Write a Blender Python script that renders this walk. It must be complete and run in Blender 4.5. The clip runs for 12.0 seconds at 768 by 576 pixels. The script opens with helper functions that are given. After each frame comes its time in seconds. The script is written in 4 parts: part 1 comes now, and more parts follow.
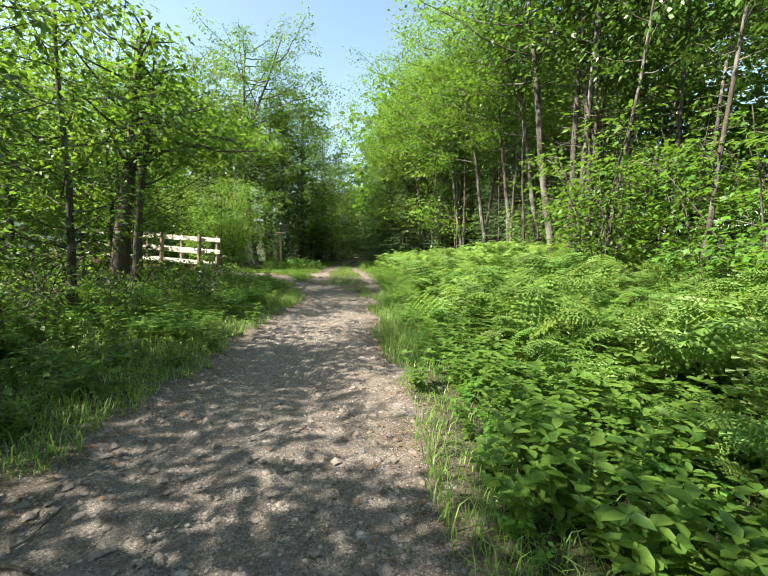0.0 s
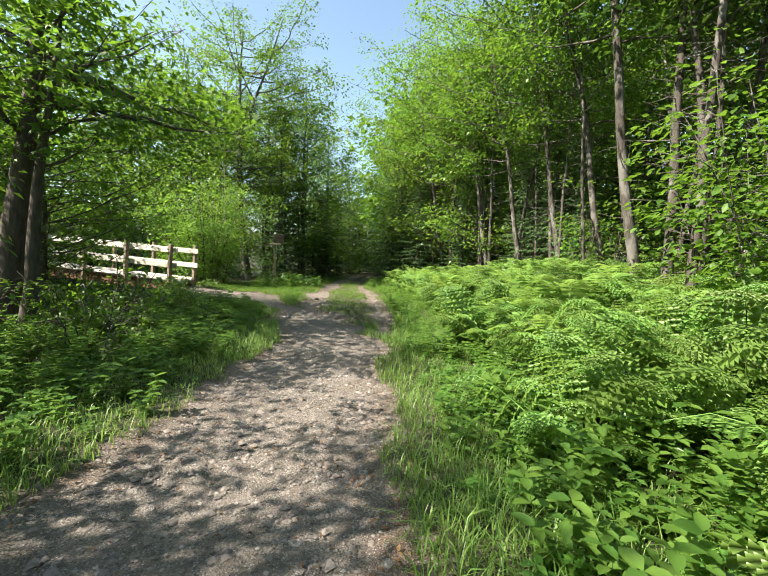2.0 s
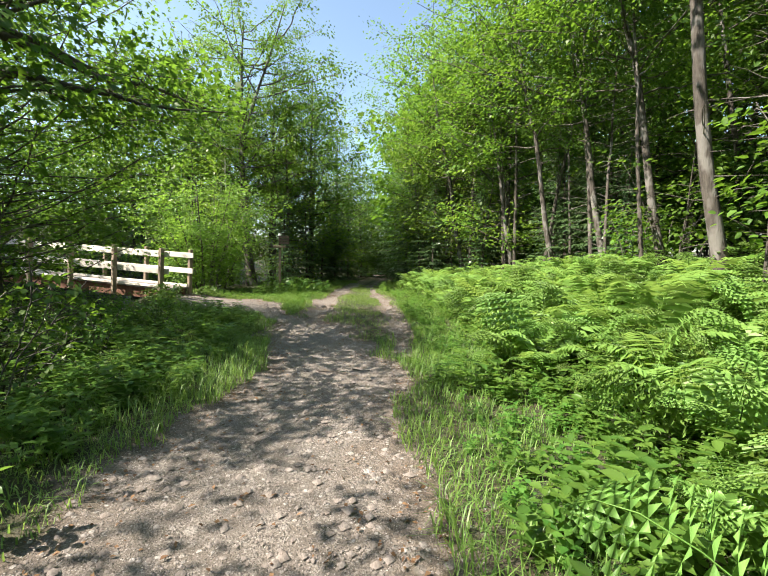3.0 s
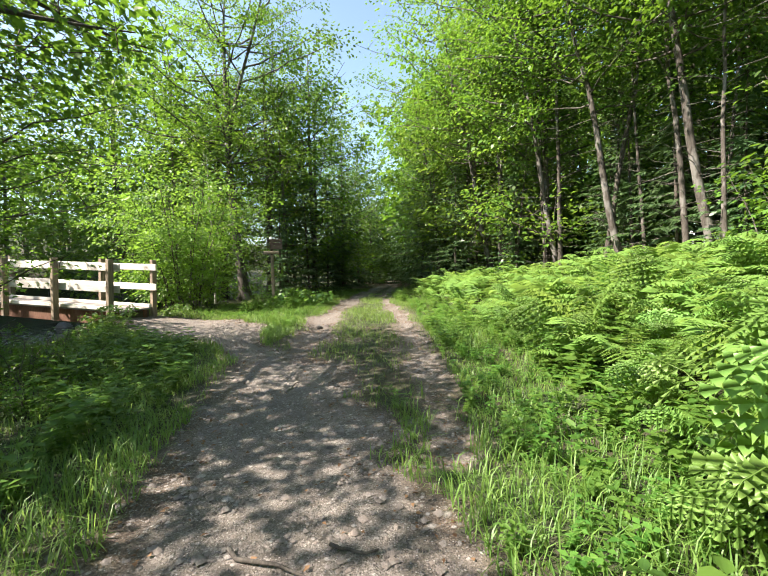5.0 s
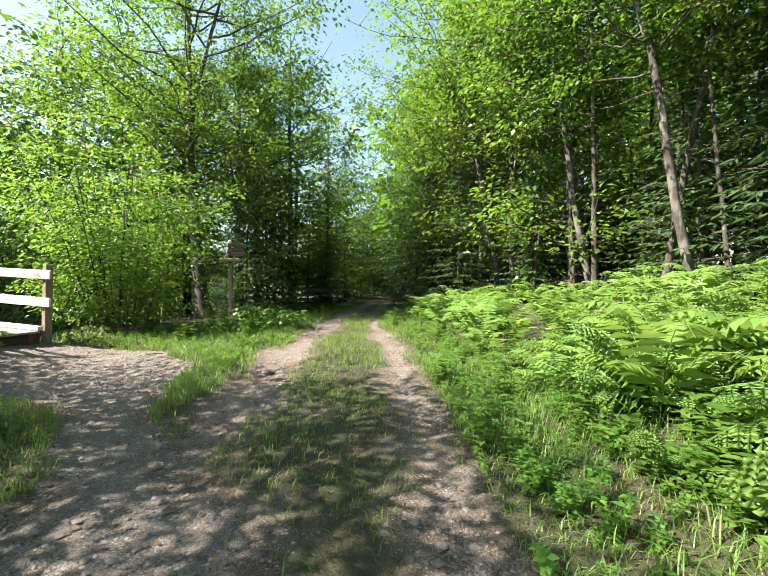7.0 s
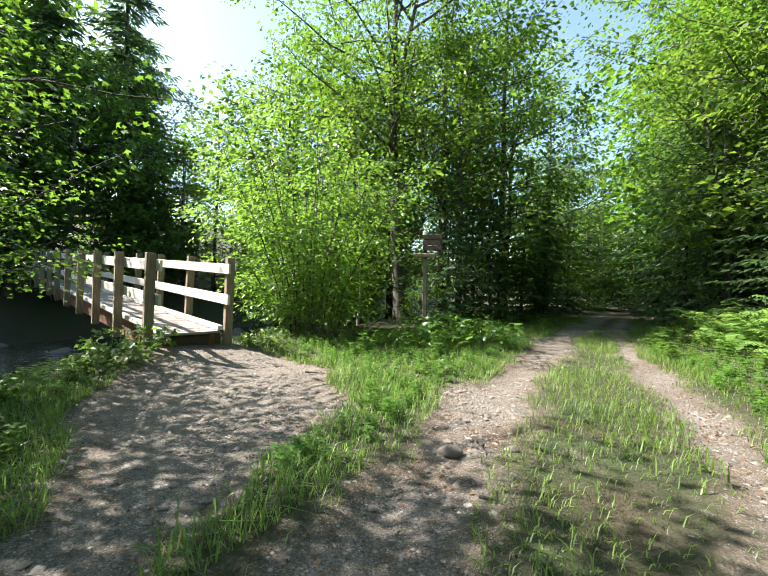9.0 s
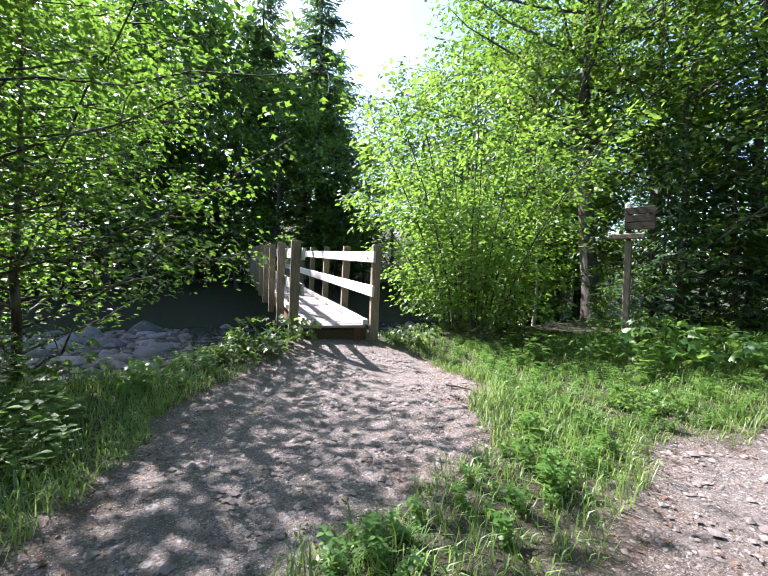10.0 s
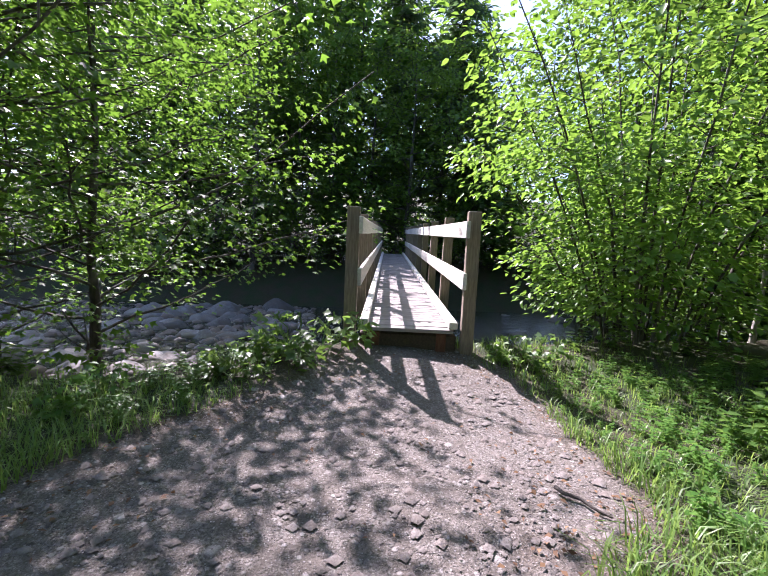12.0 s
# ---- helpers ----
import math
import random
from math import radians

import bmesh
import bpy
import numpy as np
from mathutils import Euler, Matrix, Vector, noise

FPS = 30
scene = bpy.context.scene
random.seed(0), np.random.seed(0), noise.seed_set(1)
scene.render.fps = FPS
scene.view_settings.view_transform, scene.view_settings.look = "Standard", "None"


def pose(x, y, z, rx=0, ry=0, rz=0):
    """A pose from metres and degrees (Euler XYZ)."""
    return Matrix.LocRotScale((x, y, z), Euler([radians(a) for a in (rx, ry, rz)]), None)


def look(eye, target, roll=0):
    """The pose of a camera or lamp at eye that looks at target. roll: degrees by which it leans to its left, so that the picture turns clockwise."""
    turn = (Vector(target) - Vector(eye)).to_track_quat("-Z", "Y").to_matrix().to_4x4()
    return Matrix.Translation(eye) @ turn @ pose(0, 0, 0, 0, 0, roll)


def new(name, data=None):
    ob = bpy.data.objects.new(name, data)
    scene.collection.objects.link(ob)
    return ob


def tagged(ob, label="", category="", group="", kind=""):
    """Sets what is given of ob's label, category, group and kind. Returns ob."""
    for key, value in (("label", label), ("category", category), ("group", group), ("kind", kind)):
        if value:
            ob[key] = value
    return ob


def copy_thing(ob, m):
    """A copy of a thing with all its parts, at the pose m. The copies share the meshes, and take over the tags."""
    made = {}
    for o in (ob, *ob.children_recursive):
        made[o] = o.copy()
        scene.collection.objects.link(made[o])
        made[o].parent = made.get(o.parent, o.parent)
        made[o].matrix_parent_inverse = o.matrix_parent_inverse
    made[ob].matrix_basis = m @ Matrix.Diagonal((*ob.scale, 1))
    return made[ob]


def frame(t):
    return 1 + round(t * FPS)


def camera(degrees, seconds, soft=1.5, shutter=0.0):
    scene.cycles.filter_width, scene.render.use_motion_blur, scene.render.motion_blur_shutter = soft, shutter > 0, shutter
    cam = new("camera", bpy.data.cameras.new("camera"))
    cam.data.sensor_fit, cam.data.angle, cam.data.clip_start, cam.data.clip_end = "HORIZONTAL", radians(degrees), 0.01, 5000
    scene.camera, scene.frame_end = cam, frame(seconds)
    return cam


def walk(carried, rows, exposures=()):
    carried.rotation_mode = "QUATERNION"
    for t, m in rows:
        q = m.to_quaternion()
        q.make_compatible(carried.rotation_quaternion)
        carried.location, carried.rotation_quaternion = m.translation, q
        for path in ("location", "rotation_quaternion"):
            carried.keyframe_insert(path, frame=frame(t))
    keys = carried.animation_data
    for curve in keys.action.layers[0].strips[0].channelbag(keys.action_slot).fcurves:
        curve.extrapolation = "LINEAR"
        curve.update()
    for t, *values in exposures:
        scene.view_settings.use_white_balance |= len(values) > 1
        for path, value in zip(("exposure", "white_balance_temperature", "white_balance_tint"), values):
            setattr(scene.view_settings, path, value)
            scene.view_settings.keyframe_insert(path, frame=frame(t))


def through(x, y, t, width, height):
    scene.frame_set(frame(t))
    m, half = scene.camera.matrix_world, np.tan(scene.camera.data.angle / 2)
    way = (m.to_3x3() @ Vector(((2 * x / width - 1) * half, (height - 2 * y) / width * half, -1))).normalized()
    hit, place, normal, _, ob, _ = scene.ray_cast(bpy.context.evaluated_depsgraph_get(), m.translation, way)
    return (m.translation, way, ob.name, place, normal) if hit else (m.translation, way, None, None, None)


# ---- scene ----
cam = camera(87.0, 12.0, soft=1.1)
PATH = [
    (0, (0.0, 0.0, 1.43), (-0.239, 2.975, 1.128), 1.1),
    (0.5, (-0.107, 0.926, 1.435), (-0.339, 3.902, 1.135), 0.5),
    (1, (-0.198, 1.862, 1.435), (-0.486, 4.836, 1.164), 1.4),
    (1.5, (-0.303, 2.774, 1.452), (-0.605, 5.748, 1.2), 1.5),
    (2, (-0.458, 3.65, 1.481), (-0.756, 6.629, 1.281), 2.0),
    (2.5, (-0.603, 4.529, 1.469), (-0.954, 7.503, 1.285), 1.8),
    (4.5, (-1.021, 8.062, 1.307), (-1.514, 11.016, 1.125), -1.3),
    (5, (-1.197, 8.861, 1.354), (-1.697, 11.816, 1.214), -1.7),
    (5.5, (-1.319, 9.666, 1.41), (-1.754, 12.631, 1.284), -2.2),
    (6, (-1.445, 10.51, 1.428), (-1.838, 13.484, 1.389), -1.3),
    (6.5, (-1.526, 11.322, 1.41), (-1.907, 14.298, 1.375), -0.4),
    (8.5, (-2.516, 14.4, 1.395), (-3.76, 17.129, 1.349), -0.0),
    (9, (-2.852, 15.191, 1.312), (-4.665, 17.581, 1.308), 1.1),
    (9.5, (-3.2, 15.911, 1.252), (-5.463, 17.879, 1.182), -0.0),
    (10, (-3.63, 16.49, 1.237), (-6.289, 17.878, 1.17), 1.5),
    (10.5, (-4.0, 17.023, 1.17), (-6.867, 17.908, 1.153), 0.6),
    (11, (-4.401, 17.45, 1.151), (-7.327, 18.105, 1.068), 1.3),
    (11.5, (-4.873, 17.847, 1.168), (-7.815, 18.425, 1.066), 2.5),
    (12, (-5.409, 18.082, 1.275), (-8.378, 18.433, 1.036), 2.6),
]
walk(cam, [(t, look(eye, target, roll)) for t, eye, target, roll in PATH],
     exposures=[(0.0, 1.86, 7050, 11), (2.5, 1.75, 6900, 13), (4.5, 1.9, 6850, 16), (6.5, 2.05, 6850, 16), (8.5, 1.97, 6600, 12), (9.6, 2.05, 6250, 15), (10.2, 2.1, 5800, 32), (11.7, 1.95, 5800, 38), (12.0, 1.85, 5850, 36)])

# ---- world and sun ----
SUN_YAW, SUN_ELEV = 114.0, 46.0
world = bpy.data.worlds.new("sky")
scene.world = world
world.use_nodes = True
wn = world.node_tree.nodes
sky = wn.new("ShaderNodeTexSky")
sky.sky_type, sky.sun_disc = "NISHITA", False
sky.sun_elevation = radians(SUN_ELEV)
sky.sun_rotation = radians(-SUN_YAW)
sky.air_density, sky.dust_density, sky.ozone_density = 1.0, 1.5, 0.3
wn["Background"].inputs["Strength"].default_value = 0.1
tint = wn.new("ShaderNodeMix")
tint.data_type, tint.blend_type = "RGBA", "MULTIPLY"
tint.inputs[0].default_value, tint.inputs[7].default_value = 1.0, (0.94, 1.03, 1.0, 1)
world.node_tree.links.new(sky.outputs["Color"], tint.inputs[6])
world.node_tree.links.new(tint.outputs[2], wn["Background"].inputs["Color"])
sun = new("sun", bpy.data.lights.new("sun", "SUN"))
sun.data.energy, sun.data.angle, sun.data.color = 5.0, radians(0.55), (1.0, 0.94, 0.84)
sa, se = radians(SUN_YAW), radians(SUN_ELEV)
sun.matrix_world = look((0, 0, 30), (math.sin(sa) * math.cos(se), -math.cos(sa) * math.cos(se), 30 - math.sin(se)))


# ---- materials ----
def shader(name):
    m = bpy.data.materials.new(name)
    m.use_nodes = True
    nt = m.node_tree
    return m, nt, nt.nodes, nt.links, nt.nodes["Principled BSDF"]


def ramp_of(nodes, stops):
    r = nodes.new("ShaderNodeValToRGB")
    r.color_ramp.elements[0].position, r.color_ramp.elements[0].color = stops[0][0], (*stops[0][1], 1)
    r.color_ramp.elements[1].position, r.color_ramp.elements[1].color = stops[-1][0], (*stops[-1][1], 1)
    for p, c in stops[1:-1]:
        r.color_ramp.elements.new(p).color = (*c, 1)
    return r


def noise_of(nodes, links, scale, detail=4.0, rough=0.6, stretch=None):
    co = nodes.new("ShaderNodeTexCoord")
    n = nodes.new("ShaderNodeTexNoise")
    n.inputs["Scale"].default_value, n.inputs["Detail"].default_value, n.inputs["Roughness"].default_value = scale, detail, rough
    if stretch:
        mp = nodes.new("ShaderNodeMapping")
        mp.inputs["Scale"].default_value = stretch
        links.new(co.outputs["Object"], mp.inputs["Vector"])
        links.new(mp.outputs["Vector"], n.inputs["Vector"])
    else:
        links.new(co.outputs["Object"], n.inputs["Vector"])
    return n


def mix_of(nodes, links, fac, a, b, mode="MIX"):
    m = nodes.new("ShaderNodeMix")
    m.data_type, m.blend_type = "RGBA", mode
    for sock, v in ((m.inputs[0], fac), (m.inputs[6], a), (m.inputs[7], b)):
        if isinstance(v, (int, float)):
            sock.default_value = v
        elif isinstance(v, tuple):
            sock.default_value = (*v, 1)
        else:
            links.new(v, sock)
    return m.outputs[2]


def bump_of(nodes, links, bsdf, height, strength, distance):
    b = nodes.new("ShaderNodeBump")
    b.inputs["Strength"].default_value, b.inputs["Distance"].default_value = strength, distance
    links.new(height, b.inputs["Height"])
    links.new(b.outputs["Normal"], bsdf.inputs["Normal"])


def leaf_material(name, dark, light, glow, through=0.45, gloss=0.5, spread=1.0):
    """Leaves that differ a little from one another and more from plant to plant."""
    m, nt, nodes, links, bsdf = shader(name)
    geo, info = nodes.new("ShaderNodeNewGeometry"), nodes.new("ShaderNodeObjectInfo")
    mid = tuple((p + q) / 2 for p, q in zip(dark, light))
    ends = [tuple(c + (e - c) * spread for c, e in zip(mid, end)) for end in (dark, light)]
    r = ramp_of(nodes, [(0.0, ends[0]), (1.0, ends[1])])
    links.new(geo.outputs["Random Per Island"], r.inputs["Fac"])
    hue = nodes.new("ShaderNodeHueSaturation")
    for key, lo, hi in (("Value", 0.75, 1.2), ("Hue", 0.488, 0.518)):
        mr = nodes.new("ShaderNodeMapRange")
        mr.inputs["To Min"].default_value, mr.inputs["To Max"].default_value = lo, hi
        links.new(info.outputs["Random"], mr.inputs["Value"])
        links.new(mr.outputs["Result"], hue.inputs[key])
    links.new(r.outputs["Color"], hue.inputs["Color"])
    links.new(hue.outputs["Color"], bsdf.inputs["Base Color"])
    bsdf.inputs["Roughness"].default_value = gloss
    bsdf.inputs["Specular IOR Level"].default_value = 0.4
    tr = nodes.new("ShaderNodeBsdfTranslucent")
    hue2 = mix_of(nodes, links, 0.5, hue.outputs["Color"], glow)
    links.new(hue2, tr.inputs["Color"])
    mx = nodes.new("ShaderNodeMixShader")
    mx.inputs[0].default_value = through
    links.new(bsdf.outputs[0], mx.inputs[1])
    links.new(tr.outputs[0], mx.inputs[2])
    links.new(mx.outputs[0], nodes["Material Output"].inputs["Surface"])
    return m


def bark_material(name, dark, light, scale=6.0, patch=None):
    m, nt, nodes, links, bsdf = shader(name)
    n = noise_of(nodes, links, scale, 6.0, 0.7, (3.0, 3.0, 0.6))
    r = ramp_of(nodes, [(0.3, dark), (0.7, light)])
    links.new(n.outputs["Fac"], r.inputs["Fac"])
    col = r.outputs["Color"]
    if patch:
        n2 = noise_of(nodes, links, 2.2, 3.0, 0.6, (1.0, 1.0, 0.7))
        r2 = ramp_of(nodes, [(0.52, (0, 0, 0)), (0.6, (1, 1, 1))])
        links.new(n2.outputs["Fac"], r2.inputs["Fac"])
        col = mix_of(nodes, links, r2.outputs["Color"], col, patch)
    links.new(col, bsdf.inputs["Base Color"])
    bsdf.inputs["Roughness"].default_value = 0.9
    bump_of(nodes, links, bsdf, n.outputs["Fac"], 0.8, 0.03)
    return m


def speckle_material(name, stops, scale, coarse, coarse_tint, rough=0.95, bump=0.6, dist=0.02):
    m, nt, nodes, links, bsdf = shader(name)
    n = noise_of(nodes, links, scale, 6.0, 0.75)
    r = ramp_of(nodes, stops)
    links.new(n.outputs["Fac"], r.inputs["Fac"])
    n2 = noise_of(nodes, links, coarse, 3.0, 0.6)
    r2 = ramp_of(nodes, [(0.35, (0, 0, 0)), (0.68, (1, 1, 1))])
    links.new(n2.outputs["Fac"], r2.inputs["Fac"])
    col = mix_of(nodes, links, r2.outputs["Color"], r.outputs["Color"], coarse_tint)
    info, hue, mr = nodes.new("ShaderNodeObjectInfo"), nodes.new("ShaderNodeHueSaturation"), nodes.new("ShaderNodeMapRange")
    mr.inputs["To Min"].default_value, mr.inputs["To Max"].default_value = 0.6, 1.5
    links.new(info.outputs["Random"], mr.inputs["Value"])
    links.new(mr.outputs["Result"], hue.inputs["Value"])
    links.new(col, hue.inputs["Color"])
    links.new(hue.outputs["Color"], bsdf.inputs["Base Color"])
    bsdf.inputs["Roughness"].default_value = rough
    bump_of(nodes, links, bsdf, n.outputs["Fac"], bump, dist)
    return m


def wood_material(name, dark, light, grain=(14.0, 14.0, 14.0), rough=0.85):
    m, nt, nodes, links, bsdf = shader(name)
    info = nodes.new("ShaderNodeObjectInfo")
    n = noise_of(nodes, links, 3.0, 6.0, 0.7, grain)
    r = ramp_of(nodes, [(0.3, dark), (0.7, light)])
    links.new(n.outputs["Fac"], r.inputs["Fac"])
    hue = nodes.new("ShaderNodeHueSaturation")
    mr = nodes.new("ShaderNodeMapRange")
    mr.inputs["To Min"].default_value, mr.inputs["To Max"].default_value = 0.8, 1.15
    links.new(info.outputs["Random"], mr.inputs["Value"])
    links.new(mr.outputs["Result"], hue.inputs["Value"])
    links.new(r.outputs["Color"], hue.inputs["Color"])
    links.new(hue.outputs["Color"], bsdf.inputs["Base Color"])
    bsdf.inputs["Roughness"].default_value = rough
    bump_of(nodes, links, bsdf, n.outputs["Fac"], 0.5, 0.006)
    return m


LEAF = leaf_material("broad_leaf", (0.042, 0.1, 0.013), (0.1, 0.2, 0.026), (0.27, 0.5, 0.04), 0.44, 0.5)
LEAF_BRIGHT = leaf_material("young_leaf", (0.058, 0.13, 0.018), (0.13, 0.24, 0.036), (0.36, 0.56, 0.06), 0.47, 0.4)
# Broad leaf with a darker colour that stands in for shade inside the wood.
LEAF_DARK = leaf_material("shade_darkened_leaf", (0.032, 0.075, 0.013), (0.075, 0.15, 0.022), (0.17, 0.32, 0.035), 0.34, 0.42)
NEEDLE = leaf_material("needle", (0.045, 0.095, 0.042), (0.095, 0.16, 0.065), (0.16, 0.3, 0.09), 0.36, 0.42)
FERN = leaf_material("fern_leaf", (0.1, 0.2, 0.04), (0.21, 0.35, 0.085), (0.46, 0.68, 0.12), 0.4, 0.42, 0.4)
GRASS = leaf_material("grass_blade", (0.075, 0.155, 0.03), (0.18, 0.275, 0.065), (0.38, 0.55, 0.1), 0.44, 0.45)
WEED = leaf_material("weed_leaf", (0.05, 0.125, 0.022), (0.12, 0.22, 0.04), (0.3, 0.5, 0.07), 0.42, 0.42)
ALDER_LEAF = leaf_material("alder_leaf", (0.065, 0.145, 0.024), (0.155, 0.28, 0.05), (0.33, 0.56, 0.05), 0.48, 0.4)
LITTER = leaf_material("dead_leaf", (0.09, 0.045, 0.022), (0.24, 0.14, 0.07), (0.2, 0.1, 0.03), 0.15, 0.8)
BARK = bark_material("grey_brown_bark", (0.025, 0.021, 0.017), (0.1, 0.087, 0.073), 7.0, (0.15, 0.143, 0.13))
BARK_PALE = bark_material("pale_birch_bark", (0.16, 0.14, 0.12), (0.5, 0.47, 0.42), 5.0, (0.6, 0.57, 0.52))
BARK_DARK = bark_material("dark_spruce_bark", (0.035, 0.028, 0.024), (0.11, 0.09, 0.075))


def earth_material():
    """Soil that gives way to packed earth, stone chips and gravel where the ground is worn."""
    m, nt, nodes, links, bsdf = shader("worn_earth")
    att = nodes.new("ShaderNodeAttribute")
    att.attribute_name = "worn"
    co = nodes.new("ShaderNodeTexCoord")
    fine, mid, wide = noise_of(nodes, links, 60.0, 6.0, 0.75), noise_of(nodes, links, 7.0, 4.0, 0.65), noise_of(nodes, links, 1.2, 3.0, 0.6)

    def chips(scale, keep):
        """Scattered angular chips: a mask, a tone and a height."""
        v = nodes.new("ShaderNodeTexVoronoi")
        v.inputs["Scale"].default_value = scale
        links.new(co.outputs["Object"], v.inputs["Vector"])
        sep = nodes.new("ShaderNodeSeparateColor")
        links.new(v.outputs["Color"], sep.inputs["Color"])
        near = ramp_of(nodes, [(0.28, (1, 1, 1)), (0.46, (0, 0, 0))])
        links.new(v.outputs["Distance"], near.inputs["Fac"])
        some = ramp_of(nodes, [(1 - keep, (0, 0, 0)), (1.02 - keep, (1, 1, 1))])
        links.new(sep.outputs[0], some.inputs["Fac"])
        mask = mix_of(nodes, links, 1.0, near.outputs["Color"], some.outputs["Color"], "MULTIPLY")
        tone = ramp_of(nodes, [(0.0, (0.075, 0.065, 0.056)), (0.5, (0.215, 0.195, 0.173)), (1.0, (0.42, 0.392, 0.362))])
        links.new(sep.outputs[1], tone.inputs["Fac"])
        return mask, tone.outputs["Color"]

    soil = ramp_of(nodes, [(0.3, (0.022, 0.018, 0.01)), (0.5, (0.055, 0.045, 0.024)), (0.7, (0.11, 0.084, 0.05))])
    stone = ramp_of(nodes, [(0.34, (0.058, 0.049, 0.041)), (0.5, (0.185, 0.163, 0.14)), (0.66, (0.38, 0.35, 0.315))])
    brown = ramp_of(nodes, [(0.34, (0.03, 0.02, 0.013)), (0.5, (0.11, 0.078, 0.054)), (0.66, (0.24, 0.18, 0.135))])
    for r in (soil, stone, brown):
        links.new(fine.outputs["Fac"], r.inputs["Fac"])
    patch = ramp_of(nodes, [(0.36, (0, 0, 0)), (0.68, (1, 1, 1))])
    links.new(wide.outputs["Fac"], patch.inputs["Fac"])
    damp = ramp_of(nodes, [(0.42, (0, 0, 0)), (0.62, (0.7, 0.7, 0.7))])
    links.new(mid.outputs["Fac"], damp.inputs["Fac"])
    green = mix_of(nodes, links, patch.outputs["Color"], soil.outputs["Color"], (0.03, 0.052, 0.014))
    gravel = mix_of(nodes, links, damp.outputs["Color"], stone.outputs["Color"], (0.125, 0.104, 0.085))
    add = nodes.new("ShaderNodeMath")
    add.operation = "MULTIPLY_ADD"
    add.inputs[1].default_value, add.inputs[2].default_value = 0.9, -0.45
    links.new(mid.outputs["Fac"], add.inputs[0])
    plus = nodes.new("ShaderNodeMath")
    links.new(att.outputs["Fac"], plus.inputs[0])
    links.new(add.outputs[0], plus.inputs[1])
    spread = nodes.new("ShaderNodeMath")
    spread.operation = "MULTIPLY_ADD"
    spread.inputs[1].default_value = -2.1
    links.new(wide.outputs["Fac"], spread.inputs[0])
    links.new(plus.outputs[0], spread.inputs[2])
    inner = nodes.new("ShaderNodeMapRange")
    inner.inputs["From Min"].default_value, inner.inputs["From Max"].default_value = -1.2, -0.55
    links.new(spread.outputs[0], inner.inputs["Value"])
    gravel = mix_of(nodes, links, inner.outputs["Result"], brown.outputs["Color"], gravel)
    high = fine.outputs["Fac"]
    for scale, keep in ((75.0, 0.55), (28.0, 0.3), (12.0, 0.1)):
        mask, tone = chips(scale, keep)
        gravel = mix_of(nodes, links, mask, gravel, tone)
        lift = nodes.new("ShaderNodeMath")
        lift.operation = "MULTIPLY_ADD"
        lift.inputs[1].default_value = 0.5
        links.new(mask, lift.inputs[0])
        links.new(high, lift.inputs[2])
        high = lift.outputs[0]
    step = nodes.new("ShaderNodeMapRange")
    step.inputs["From Min"].default_value, step.inputs["From Max"].default_value = -0.2, 0.16
    links.new(plus.outputs[0], step.inputs["Value"])
    col = mix_of(nodes, links, step.outputs["Result"], green, gravel)
    links.new(col, bsdf.inputs["Base Color"])
    bsdf.inputs["Roughness"].default_value = 0.95
    bump_of(nodes, links, bsdf, high, 1.0, 0.02)
    return m


EARTH = earth_material()
STONE = speckle_material("river_stone", [(0.3, (0.08, 0.08, 0.08)), (0.6, (0.22, 0.215, 0.21)), (0.8, (0.34, 0.33, 0.32))], 9.0, 1.5, (0.15, 0.125, 0.105), 0.8, 0.4, 0.01)
COBBLE = speckle_material("stream_cobble", [(0.3, (0.05, 0.04, 0.032)), (0.7, (0.24, 0.205, 0.175))], 5.0, 1.7, (0.1, 0.07, 0.05), 0.6, 0.4, 0.01)
PEBBLE = speckle_material("pebble", [(0.3, (0.12, 0.1, 0.088)), (0.7, (0.42, 0.385, 0.35))], 30.0, 9.0, (0.24, 0.2, 0.17))
TIMBER = wood_material("weathered_timber", (0.14, 0.105, 0.075), (0.33, 0.265, 0.195), (14.0, 14.0, 1.5))
RAILWOOD = wood_material("sun_bleached_board", (0.46, 0.42, 0.37), (0.72, 0.68, 0.62), (1.2, 14.0, 14.0))
DECKWOOD = wood_material("grey_deck_plank", (0.17, 0.15, 0.138), (0.36, 0.325, 0.3), (14.0, 1.2, 14.0))
STEEL = bark_material("rusty_girder", (0.09, 0.035, 0.02), (0.2, 0.1, 0.06), 8.0)
SIGNWOOD = wood_material("brown_sign_board", (0.035, 0.026, 0.018), (0.09, 0.066, 0.045), (1.5, 14.0, 14.0))
WHITE = wood_material("white_marker_paint", (0.6, 0.6, 0.58), (0.8, 0.8, 0.78))

WATER, _nt, _n, _l, _b = shader("stream_water")
_b.inputs["Base Color"].default_value = (0.05, 0.055, 0.04, 1)
_b.inputs["Roughness"].default_value, _b.inputs["IOR"].default_value = 0.08, 1.33
_w = noise_of(_n, _l, 1.6, 5.0, 0.65, (1.0, 0.5, 1.0))
bump_of(_n, _l, _b, _w.outputs["Fac"], 0.8, 0.12)


